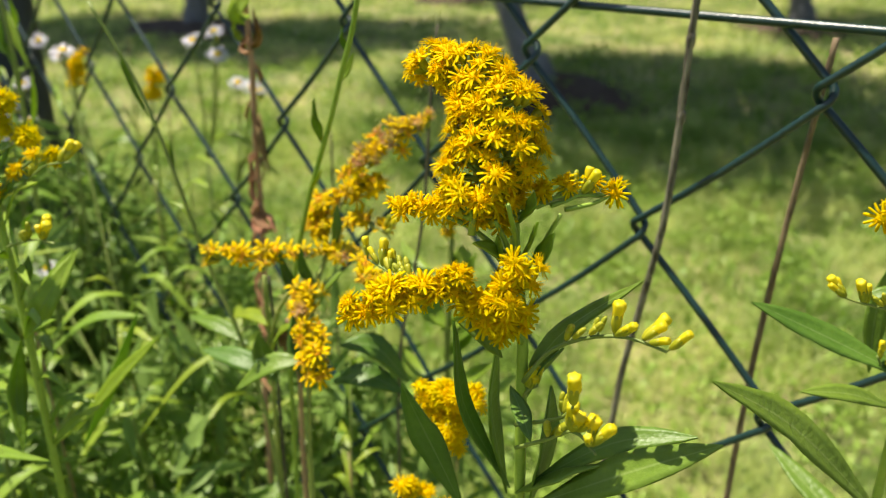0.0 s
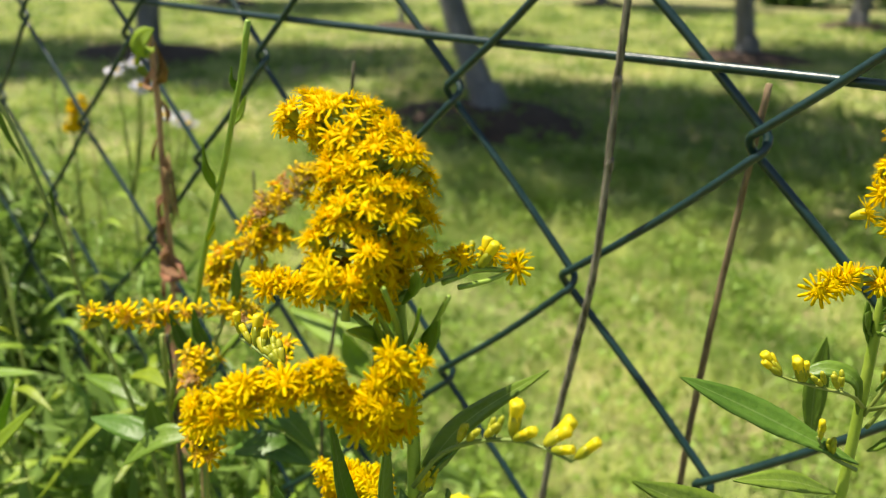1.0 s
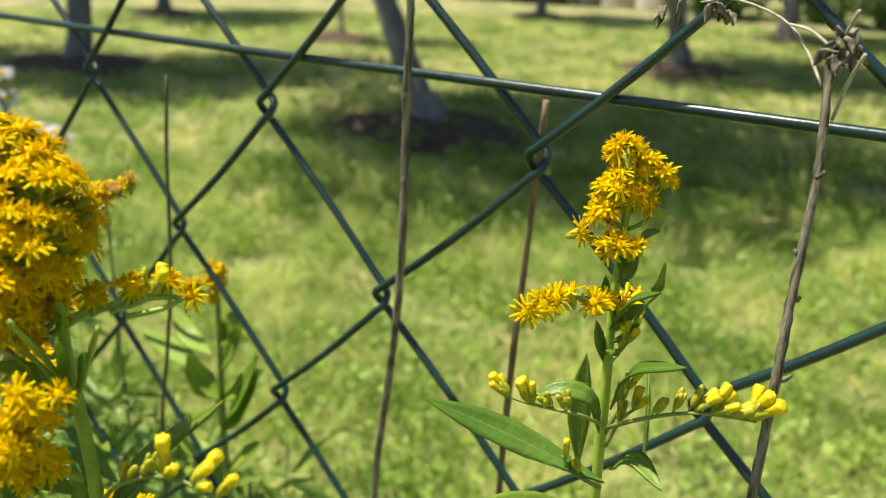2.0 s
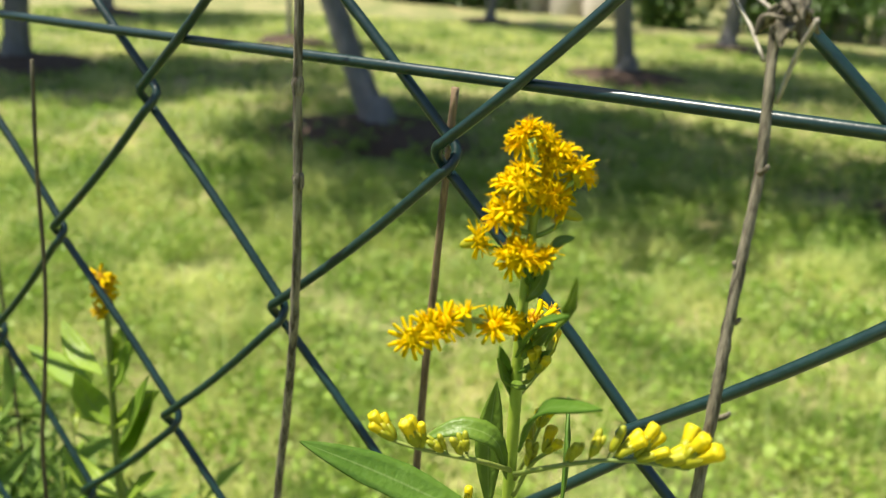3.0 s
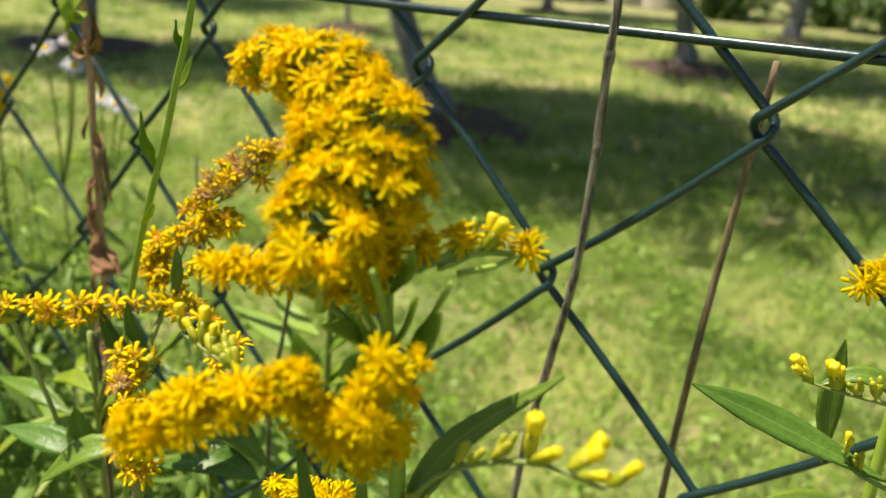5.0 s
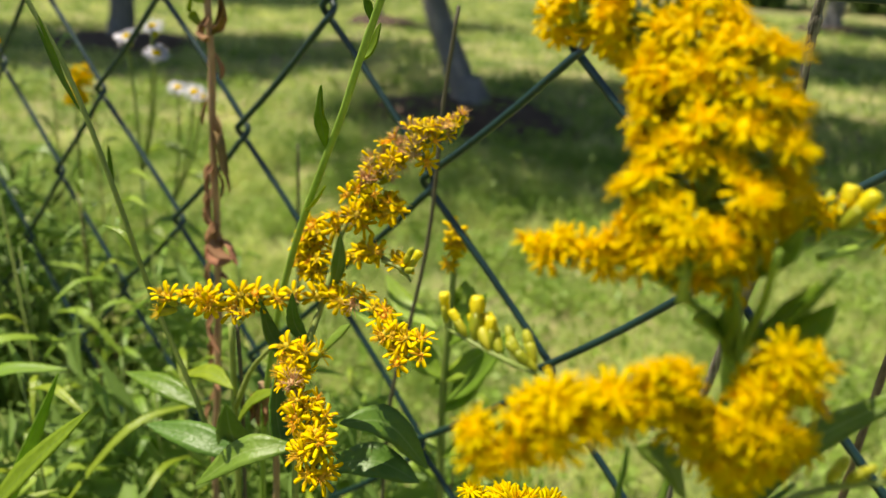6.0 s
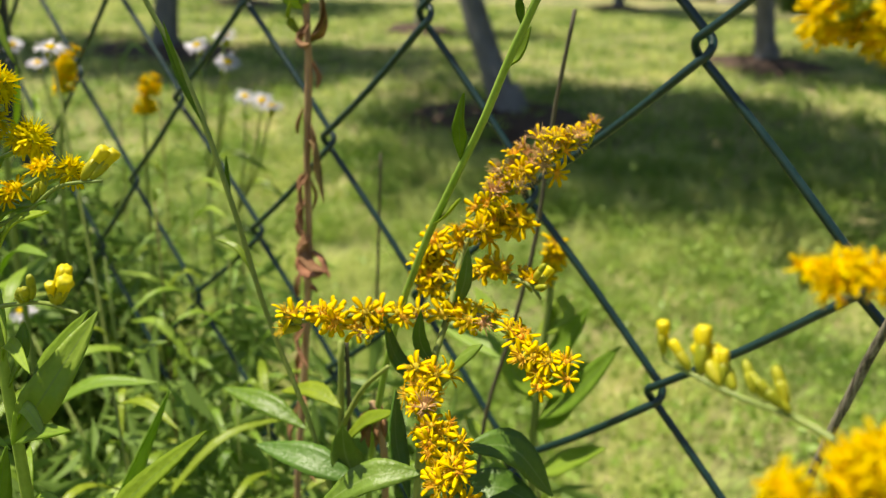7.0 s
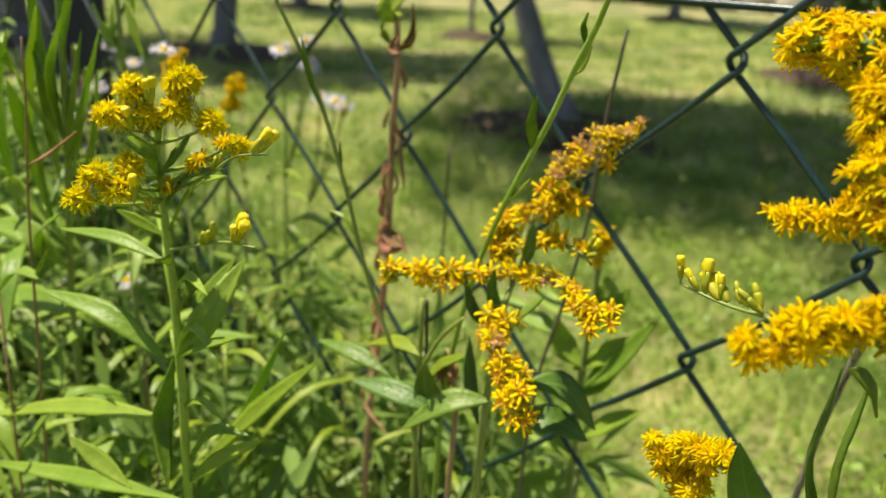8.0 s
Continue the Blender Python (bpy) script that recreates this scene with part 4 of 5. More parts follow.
spray(p3, [(-0.044, -0.05, 1.0049), (-0.0398, -0.048, 1.0066), (-0.0345, -0.046, 1.0052)], 10, 0.0017, 77, SMALL, "faded")
spray(p3, [(-0.0438, -0.054, 0.9992), (-0.0365, -0.056, 1.0024), (-0.0286, -0.058, 1.0022), (-0.0221, -0.06, 1.001)], 20, 0.0022, 78, SMALL, "faded")
spray(p3, [(-0.025, -0.06, 1.0016), (-0.0208, -0.06, 1.0019), (-0.0175, -0.06, 1.0019)], 8, 0.0018, 79, SMALL, "faded")
spray(p3, [(-0.0225, -0.06, 1.0003), (-0.0204, -0.062, 0.9985)], 4, 0.0014, 80, SMALL, "faded")
spray(p3, [(-0.0371, -0.066, 0.9964), (-0.0369, -0.068, 0.9936), (-0.0327, -0.07, 0.9907), (-0.0281, -0.072, 0.9873), (-0.0257, -0.074, 0.9841)], 50, 0.0038, 81, SMALL, "faded", lift=0.2)
bud_row(p3, [(-0.0375, -0.048, 1.0063), (-0.0334, -0.0475, 1.0055), (-0.032, -0.047, 1.0038)], 3, 82, 0.0040)
leaf(p3, [(-0.0503, -0.068, 0.9711), (-0.0589, -0.071, 0.9732), (-0.0703, -0.074, 0.9723)], 0.0078, 41)
leaf(p3, [(-0.0364, -0.068, 0.9805), (-0.0423, -0.073, 0.9796), (-0.0499, -0.078, 0.972)], 0.0072, 42)
leaf(p3, [(-0.0354, -0.06, 0.9815), (-0.031, -0.054, 0.9807), (-0.0261, -0.048, 0.9707)], 0.0085, 43)
leaf(p3, [(-0.0406, -0.062, 0.9914), (-0.046, -0.064, 0.994), (-0.0472, -0.066, 1.0021)], 0.0050, 44, face=(0.9, 0.2, 0.3))
leaf(p3, [(-0.0394, -0.062, 0.9909), (-0.037, -0.061, 0.9964), (-0.0329, -0.06, 1.0004)], 0.0055, 45, face=(0.8, 0.4, 0.3))
leaf(p3, [(-0.041, -0.061, 0.9938), (-0.0427, -0.0625, 0.9977), (-0.0415, -0.064, 1.0044)], 0.0036, 46)
leaf(p3, [(-0.0438, -0.054, 0.9992), (-0.0416, -0.054, 1.0059), (-0.0412, -0.054, 1.0116)], 0.0034, 47)
leaf(p3, [(-0.0517, -0.066, 0.9675), (-0.0548, -0.067, 0.9734), (-0.0547, -0.068, 0.9806)], 0.0080, 48)
leaf(p3, [(-0.0412, -0.066, 0.9721), (-0.0464, -0.064, 0.9793), (-0.0485, -0.062, 0.9871)], 0.0070, 49, face=(0.9, 0.2, 0.3))
leaf(p3, [(-0.041, -0.06, 0.9699), (-0.032, -0.055, 0.9731), (-0.0262, -0.05, 0.9689)], 0.0090, 50)

# ---- goldenrod nearest the post ----
K, KL, FULL = 0.62, 0.52, 1.5
p4 = thing("goldenrod", (-0.062, -0.104, 0), "leafy goldenrod with bright yellow heads just opening", "flowering plant", "goldenrods by the fence")
stalk(p4, [(-0.0752, -0.11, 0.9556), (-0.0743, -0.11, 0.9812), (-0.0747, -0.11, 1.0014), (-0.0759, -0.11, 1.0155), (-0.0769, -0.11, 1.0251), (-0.0741, -0.11, 1.0331)], 0.0010, 0.0006, FRESH_STEM)
for k, (at, r, n, foot) in enumerate((
        ((-0.0757, -0.1137, 1.0362), 0.0016, 6, (-0.0750, -0.110, 1.0300)),
        ((-0.0723, -0.1070, 1.0370), 0.0021, 9, (-0.0741, -0.110, 1.0325)),
        ((-0.0683, -0.1046, 1.0312), 0.0016, 6, (-0.0760, -0.110, 1.0270)),
        ((-0.0759, -0.1174, 1.0324), 0.0016, 6, (-0.0765, -0.110, 1.0262)),
        ((-0.0742, -0.1129, 1.0320), 0.0018, 8, (-0.0752, -0.110, 1.0290)),
        ((-0.0716, -0.1083, 1.0332), 0.0018, 8, (-0.0748, -0.110, 1.0305)),
        ((-0.0728, -0.1218, 1.0240), 0.0016, 6, (-0.0762, -0.110, 1.0190)),
        ((-0.0727, -0.1247, 1.0210), 0.0014, 4, (-0.0760, -0.110, 1.0170)),
        ((-0.0726, -0.1166, 1.0250), 0.0016, 6, (-0.0766, -0.110, 1.0210)),
        ((-0.0711, -0.1197, 1.0220), 0.0014, 4, (-0.0760, -0.110, 1.0175)),
        ((-0.0648, -0.1017, 1.0275), 0.0009, 3, (-0.0766, -0.110, 1.0220)))):
    tuft(p4, at, r * 1.08, n, 91 + k, 0.0048, foot, kind="young")
bud_row(p4, [(-0.0760, -0.110, 1.0270), (-0.0745, -0.113, 1.0295), (-0.0730, -0.116, 1.0305)], 5, 104, 0.0044)
bud_row(p4, [(-0.0750, -0.110, 1.0300), (-0.0730, -0.112, 1.0330), (-0.0715, -0.113, 1.0345)], 5, 105, 0.0044)
bud_row(p4, [(-0.073, -0.112, 1.0157), (-0.0707, -0.115, 1.0174), (-0.0689, -0.118, 1.0199)], 4, 98, 0.0048)
bud_row(p4, [(-0.0756, -0.11, 1.0085), (-0.0637, -0.1103, 1.0131), (-0.0545, -0.1107, 1.0163), (-0.0464, -0.111, 1.0179)], 6, 99, 0.0058)
bud_row(p4, [(-0.0764, -0.11, 1.0184), (-0.0659, -0.1073, 1.0233), (-0.0616, -0.1047, 1.027), (-0.0565, -0.102, 1.0282)], 5, 100, 0.0056)
spray(p4, [(-0.0764, -0.11, 1.0184), (-0.0681, -0.108, 1.0248), (-0.0601, -0.106, 1.0294)], 4, 0.0018, 101, 0.0060, lift=0.9)
leaf(p4, [(-0.0735, -0.111, 0.9890), (-0.0680, -0.108, 0.9975), (-0.0690, -0.099, 1.0065)], 0.0100, 60, SUN_PALE_LEAF, face=(0.7, -0.6, 0.3))
leaf(p4, [(-0.0778, -0.11, 0.9856), (-0.0881, -0.116, 0.9934), (-0.1041, -0.122, 0.9948)], 0.0085, 61, SUN_PALE_LEAF)
leaf(p4, [(-0.077, -0.11, 0.9739), (-0.1022, -0.118, 0.9685), (-0.1467, -0.126, 0.9483)], 0.0078, 62, SUN_PALE_LEAF)
leaf(p4, [(-0.0721, -0.112, 0.9598), (-0.1017, -0.12, 0.9525), (-0.1456, -0.128, 0.9369)], 0.0075, 63, SUN_PALE_LEAF)
leaf(p4, [(-0.0815, -0.118, 0.9601), (-0.0885, -0.121, 0.9642), (-0.0937, -0.124, 0.9683)], 0.0070, 64, SUN_PALE_LEAF)
leaf(p4, [(-0.0723, -0.109, 0.9921), (-0.0753, -0.1035, 0.9982), (-0.0736, -0.098, 1.0049)], 0.0062, 65, WEED_LEAF)
leaf(p4, [(-0.0761, -0.11, 0.9875), (-0.0647, -0.111, 0.9947), (-0.0504, -0.112, 1.0023)], 0.0050, 66, SUN_PALE_LEAF)
rng = random.Random(67)
for k in range(9):
    z, side = 0.966 + 0.0058 * k, (-1 if k % 2 else 1)
    reach, rise, deep = rng.uniform(0.011, 0.017), rng.uniform(0.004, 0.010), rng.uniform(-0.003, 0.007)
    leaf(p4, [(-0.0748, -0.11, z), (-0.0748 + side * reach * 0.5, -0.11 + deep * 0.5, z + rise), (-0.0748 + side * reach, -0.11 + deep, z + rise * rng.uniform(0.6, 1.6))],
         rng.uniform(0.0030, 0.0044), 670 + k, SUN_PALE_LEAF)
leaf(p4, [(-0.0756, -0.11, 0.9607), (-0.0686, -0.107, 0.9681), (-0.0574, -0.104, 0.9771)], 0.0072, 67, SUN_PALE_LEAF)
leaf(p4, [(-0.0899, -0.1, 0.9521), (-0.0767, -0.093, 0.9695), (-0.0659, -0.086, 0.9828)], 0.0085, 68, WEED_LEAF)
leaf(p4, [(-0.0727, -0.112, 0.9896), (-0.0733, -0.115, 0.9778), (-0.066, -0.118, 0.9689)], 0.0085, 69, WEED_LEAF, face=(0.9, 0.2, 0.3))
leaf(p4, [(-0.0925, -0.098, 0.9452), (-0.0866, -0.091, 0.9626), (-0.08, -0.084, 0.9832)], 0.0080, 70, SUN_PALE_LEAF, face=(0.8, 0.3, 0.4))
leaf(p4, [(-0.0764, -0.11, 1.0061), (-0.0857, -0.114, 1.0086), (-0.102, -0.118, 1.0068)], 0.0052, 71, SUN_PALE_LEAF)
leaf(p4, [(-0.0769, -0.11, 1.0153), (-0.0702, -0.108, 1.0224), (-0.0629, -0.106, 1.0251)], 0.0042, 72, SUN_PALE_LEAF)
leaf(p4, [(-0.0737, -0.11, 0.9974), (-0.0698, -0.109, 1.0038), (-0.0702, -0.108, 1.0076)], 0.0050, 73, WEED_LEAF)
leaf(p4, [(-0.0761, -0.11, 1.0205), (-0.077, -0.112, 1.0264), (-0.0785, -0.114, 1.0282)], 0.0040, 74, SUN_PALE_LEAF)

for k, (q, w) in enumerate((
        ([(-0.0750, -0.110, 1.0290), (-0.0735, -0.113, 1.0315), (-0.0722, -0.116, 1.0330)], 0.0030),
        ([(-0.0760, -0.110, 1.0240), (-0.0740, -0.114, 1.0262), (-0.0728, -0.117, 1.0288)], 0.0034),
        ([(-0.0765, -0.110, 1.0215), (-0.0730, -0.109, 1.0250), (-0.0708, -0.107, 1.0290)], 0.0036),
        ([(-0.0765, -0.110, 1.0190), (-0.0725, -0.112, 1.0215), (-0.0690, -0.113, 1.0222)], 0.0034),
        ([(-0.0762, -0.110, 1.0170), (-0.0748, -0.114, 1.0200), (-0.0742, -0.117, 1.0236)], 0.0034),
        ([(-0.0750, -0.110, 1.0060), (-0.0715, -0.113, 1.0090), (-0.0690, -0.115, 1.0095)], 0.0040),
        ([(-0.0755, -0.110, 1.0110), (-0.0772, -0.114, 1.0140), (-0.0780, -0.117, 1.0165)], 0.0036))):
    leaf(p4, q, w * 1.3, 270 + k, SUN_PALE_LEAF)

# ---- small goldenrods behind the meshes ----
K, KL, FULL = 1.0, 1.0, 1.3
p7 = thing("goldenrod", (-0.068, 0.010, 0), "small goldenrod shoot with a browning tip behind the fence", "flowering plant", "goldenrods by the fence")
stalk(p7, [(-0.0678, 0.01, 0.9109), (-0.0684, 0.01, 0.9395), (-0.0675, 0.01, 0.963), (-0.0668, 0.01, 0.9786), (-0.0667, 0.01, 0.986)], 0.0015, 0.0006)
spray(p7, [(-0.067, 0.01, 0.9808), (-0.0668, 0.01, 0.9853), (-0.0668, 0.01, 0.9886)], 12, 0.0030, 111, 0.0050, "faded")
for k, q in enumerate((
        [(-0.0675, 0.01, 0.9399), (-0.0564, 0.007, 0.9527), (-0.0437, 0.004, 0.9722)],
        [(-0.0681, 0.01, 0.9361), (-0.0617, 0.011, 0.9454), (-0.0525, 0.012, 0.9616)],
        [(-0.0681, 0.01, 0.9563), (-0.0607, 0.009, 0.9658), (-0.0549, 0.008, 0.9765)],
        [(-0.0681, 0.01, 0.9464), (-0.0743, 0.008, 0.9514), (-0.0771, 0.006, 0.9609)],
        [(-0.0678, 0.01, 0.922), (-0.0564, 0.0075, 0.9335), (-0.0447, 0.005, 0.9447)],
        [(-0.068, 0.01, 0.9238), (-0.0808, 0.009, 0.9252), (-0.0906, 0.008, 0.9322)],
        [(-0.0672, 0.01, 0.915), (-0.0757, 0.008, 0.919), (-0.084, 0.006, 0.9177)],
        [(-0.0733, 0.01, 0.9532), (-0.0914, 0.011, 0.9548), (-0.1097, 0.012, 0.9562)],
        [(-0.0712, 0.01, 0.9604), (-0.0844, 0.012, 0.9617), (-0.0937, 0.014, 0.968)],
        [(-0.0696, 0.01, 0.9642), (-0.065, 0.012, 0.9695), (-0.066, 0.014, 0.9747)],
        [(-0.0723, 0.01, 0.9435), (-0.0603, 0.012, 0.9538), (-0.0537, 0.014, 0.9601)])):
    leaf(p7, q, (0.0082, 0.0072, 0.0066)[k % 3], 120 + k, SUN_PALE_LEAF)
p8 = thing("goldenrod", (-0.24, -0.018, 0), "small goldenrod with one upright yellow tuft", "flowering plant", "goldenrods by the fence")
stalk(p8, [(-0.2612, -0.022, 0.9509), (-0.2539, -0.022, 0.9846), (-0.2476, -0.022, 1.0015)], 0.0013, 0.0006)
spray(p8, [(-0.2473, -0.022, 1.0025), (-0.2436, -0.022, 1.0106), (-0.2392, -0.022, 1.0161)], 13, 0.0034, 131, 0.0058)
p9 = thing("goldenrod", (-0.33, 0.05, 0), "small goldenrod with one upright yellow tuft", "flowering plant", "goldenrods by the fence")
stalk(p9, [(-0.3296, 0.048, 0.9102), (-0.3271, 0.048, 0.9462), (-0.324, 0.048, 0.973)], 0.0014, 0.0006)
spray(p9, [(-0.324, 0.048, 0.973), (-0.3181, 0.048, 0.9827), (-0.3124, 0.048, 0.9898)], 14, 0.0052, 132, 0.0068)

# ---- tall bare and dry stems ----
K, KL, FULL = 0.8, 0.75, 1.0
tall = thing("tall_weed", (-0.055, -0.05, 0), "tall green weed stem with a few small clasping leaves", "weed")
stalk(tall, [(-0.0617, -0.056, 0.9526), (-0.0553, -0.0566, 0.9897), (-0.0481, -0.0571, 1.0096), (-0.0417, -0.0577, 1.0222), (-0.0365, -0.0583, 1.0316), (-0.0319, -0.0589, 1.0412), (-0.0277, -0.0594, 1.0493), (-0.0242, -0.06, 1.0582)], 0.00065, 0.0005, FRESH_STEM, seed=4)
for k, q in enumerate((
        [(-0.04, -0.058, 1.026), (-0.0388, -0.06, 1.031), (-0.0366, -0.062, 1.0366)],
        [(-0.046, -0.057, 1.0148), (-0.0419, -0.0585, 1.0176), (-0.0381, -0.06, 1.0214)],
        [(-0.0329, -0.058, 1.04), (-0.0316, -0.0575, 1.0416), (-0.0302, -0.057, 1.0453)],
        [(-0.0306, -0.058, 1.0449), (-0.0307, -0.059, 1.0477), (-0.0295, -0.06, 1.0505)])):
    leaf(tall, q, (0.0028, 0.0036, 0.0022, 0.0016)[k], 140 + k, WEED_LEAF)

dry = thing("dead_stalk", (-0.118, -0.02, 0), "dead reddish-brown stalk with withered curled leaves", "dead plant")
stalk(dry, [(-0.1225, -0.026, 0.9012), (-0.1181, -0.026, 0.9406), (-0.1154, -0.026, 0.965), (-0.1138, -0.026, 0.9869), (-0.1135, -0.026, 1.0068), (-0.112, -0.026, 1.0279), (-0.1122, -0.026, 1.0365), (-0.1126, -0.026, 1.0471)], 0.0010, 0.0008, DRY, rough=0.12, count=90)
for k, (q, w) in enumerate((
        ([(-0.1166, -0.022, 1.0137), (-0.1116, -0.024, 1.0082), (-0.1078, -0.026, 0.997)], 0.0035),
        ([(-0.1179, -0.022, 0.9817), (-0.1094, -0.025, 0.9827), (-0.1039, -0.028, 0.98)], 0.0050),
        ([(-0.1171, -0.024, 0.9958), (-0.1169, -0.0255, 0.9918), (-0.1134, -0.027, 0.9829)], 0.0030),
        ([(-0.1185, -0.022, 0.9785), (-0.1167, -0.024, 0.975), (-0.1107, -0.026, 0.9736)], 0.0040),
        ([(-0.1109, -0.026, 1.0336), (-0.1054, -0.028, 1.0372), (-0.1016, -0.03, 1.0427)], 0.0038),
        ([(-0.111, -0.026, 1.0332), (-0.1042, -0.029, 1.039), (-0.1002, -0.032, 1.0461)], 0.0030),
        ([(-0.1245, -0.022, 0.9362), (-0.1226, -0.027, 0.9267), (-0.1061, -0.032, 0.9226)], 0.0030),
        ([(-0.1221, -0.022, 0.9509), (-0.12, -0.026, 0.9453), (-0.1114, -0.03, 0.9425)], 0.0028),
        ([(-0.1131, -0.025, 1.0101), (-0.1087, -0.027, 1.0103), (-0.1055, -0.029, 1.0023)], 0.0050),
        ([(-0.1168, -0.025, 0.9844), (-0.1129, -0.0275, 0.9802), (-0.103, -0.03, 0.9824)], 0.0075),
        ([(-0.113, -0.026, 1.0041), (-0.1138, -0.0275, 1.0001), (-0.1118, -0.029, 0.995)], 0.0040),
        ([(-0.1146, -0.026, 0.9884), (-0.1111, -0.028, 0.9839), (-0.104, -0.03, 0.9822)], 0.0085),
        ([(-0.1149, -0.026, 0.9966), (-0.1145, -0.0275, 0.9937), (-0.1118, -0.029, 0.9889)], 0.0040),
        ([(-0.1154, -0.026, 0.965), (-0.1166, -0.028, 0.9589), (-0.1104, -0.03, 0.9539)], 0.0034),
        ([(-0.1101, -0.027, 1.0384), (-0.1103, -0.029, 1.0342), (-0.1055, -0.031, 1.0338)], 0.0040))):
    leaf(dry, q, w, 150 + k, DRY_LEAF, (0.6, -0.7, 0.1), "withered brown leaf", 0.6, 0.25, 2.2)
rng = random.Random(61)
foot, crest = [Vector(q) for q in [(-0.1171, -0.026, 0.9513), (-0.112, -0.026, 1.0353)]]
for k in range(9):
    p = foot.lerp(crest, (k + rng.random()) / 9)
    w = rng.uniform(0, 6.28)
    out = Vector((math.cos(w), math.sin(w), 0)) * 0.0016
    leaf(dry, [p + out * 0.5, p + out * 1.2 + Vector((0, 0, -0.004)), p + out * rng.uniform(0.7, 1.9) + Vector((0, 0, -rng.uniform(0.006, 0.011)))], rng.uniform(0.0016, 0.0034),
         210 + k, DRY_LEAF, tuple(out), "withered brown leaf", 0.7, 0.3, rng.uniform(-2, 2))
leaf(dry, [(-0.1127, -0.026, 1.0402), (-0.1128, -0.028, 1.0437), (-0.1035, -0.03, 1.0485)], 0.0100, 160, SUN_PALE_LEAF, (0.4, -0.8, 0.4), "last green leaf")
leaf(dry, [(-0.1133, -0.026, 1.0339), (-0.1155, -0.028, 1.0375), (-0.1127, -0.03, 1.042)], 0.0030, 161, WEED_LEAF, None, "last green leaf")

thin = thing("thin_weed", (-0.06, -0.072, 0), "thin green weed stem with tiny narrow leaves", "weed")
stalk(thin, [(-0.0553, -0.066, 0.944), (-0.0612, -0.0683, 0.9748), (-0.0697, -0.0707, 0.9957), (-0.0742, -0.073, 1.0144), (-0.0808, -0.0753, 1.0337), (-0.0855, -0.0777, 1.044), (-0.0891, -0.08, 1.052)], 0.0005, 0.0004, seed=5)
for k, q in enumerate((
        [(-0.0763, -0.072, 1.0149), (-0.0768, -0.072, 1.0189), (-0.0768, -0.072, 1.0223)],
        [(-0.0723, -0.07, 0.9998), (-0.0766, -0.071, 1.0062), (-0.0819, -0.072, 1.0069)],
        [(-0.0765, -0.076, 1.0279), (-0.0781, -0.078, 1.0343), (-0.0796, -0.08, 1.0421)],
        [(-0.0772, -0.077, 1.0308), (-0.0784, -0.0785, 1.0375), (-0.0783, -0.08, 1.0431)])):
    leaf(thin, q, (0.0010, 0.0014, 0.0012, 0.0011)[k], 170 + k, WEED_LEAF)

cut = thing("cut_stem", (-0.07, -0.055, 0), "hairy green stem cut off flat beside a dark one", "weed")
stalk(cut, [(-0.0682, -0.057, 0.9315), (-0.0677, -0.057, 0.9633), (-0.0672, -0.057, 0.9873)], 0.00065, 0.0006, seed=6)
stalk(cut, [(-0.0671, -0.056, 0.9557), (-0.0664, -0.056, 0.9722), (-0.0668, -0.056, 0.987)], 0.0005, 0.0004, DARK_TWIG, "dark_stem", seed=7)
g = Shape()
tube(g, [(-0.0673, -0.057, 0.9694), (-0.0597, -0.0585, 0.9814), (-0.0522, -0.06, 0.9892)], 0.0006, 0.0004, 6, 8)
part("branch", g, STEM, cut)
leaf(cut, [(-0.0765, -0.058, 0.965), (-0.0864, -0.06, 0.9674), (-0.0986, -0.062, 0.9668)], 0.0062, 181, WEED_LEAF)
leaf(cut, [(-0.0664, -0.058, 0.9658), (-0.0578, -0.06, 0.9759), (-0.0483, -0.062, 0.9831)], 0.0050, 182, WEED_LEAF)
leaf(cut, [(-0.0663, -0.058, 0.9742), (-0.0748, -0.057, 0.9739), (-0.0869, -0.056, 0.9683)], 0.0050, 183, WEED_LEAF)
rng = random.Random(77)
wilted = thing("wilted_flower", (-0.06, -0.054, 0), "wilted brown flower head hanging on a bent stem", "dead flower")
stalk(wilted, [(-0.0567, -0.057, 0.9383), (-0.056, -0.057, 0.9686), (-0.0592, -0.057, 0.9783)], 0.0008, 0.0006, DRY, seed=8)
c = Vector([(-0.0591, -0.057, 0.9756), (-0.0591, -0.057, 0.9755)][0])
for k in range(16):
    d = rand_dir(rng)
    leaf(wilted, [c + d * 0.0005, c + d * 0.002 + Vector((0, 0, -0.001)), c + d * 0.003 + Vector((0, 0, -0.0035))], 0.0022, 190 + k, DRY_LEAF,
         tuple(rand_dir(rng)), "", 0.7, 0.3, 1.5)

stick_1 = thing("dry_stick", (-0.055, -0.012, 0), "upright grey weathered stick in front of the fence", "stick", "dry sticks by the fence")
stalk(stick_1, [(-0.0, 0.0005, 0.9576), (0.0047, -0.0005, 0.9861), (0.009, -0.0029, 1.0074), (0.01, -0.0029, 1.0303), (0.0102, -0.0029, 1.046), (0.0106, -0.0029, 1.0564), (0.0109, -0.0029, 1.0689)], 0.00088, 0.00074, GREY_STICK, rough=0.12, count=60)
g = Shape()
for q in [(0.0102, -0.0029, 1.0462), (0.0101, -0.0029, 1.0304)]:
    tube(g, [Vector(q) + Vector((0, 0, -0.0016)), Vector(q), Vector(q) + Vector((0.0002, 0, 0.0016))], 0.0007, 0.0007, 8, 7, 0.1, random.Random(2), 0.5)
part("knot", g, GREY_STICK, stick_1)
stick_2 = thing("dry_stick", (0.005, 0.03, 0), "thin brown dry stick with a broken top", "stick", "dry sticks by the fence")
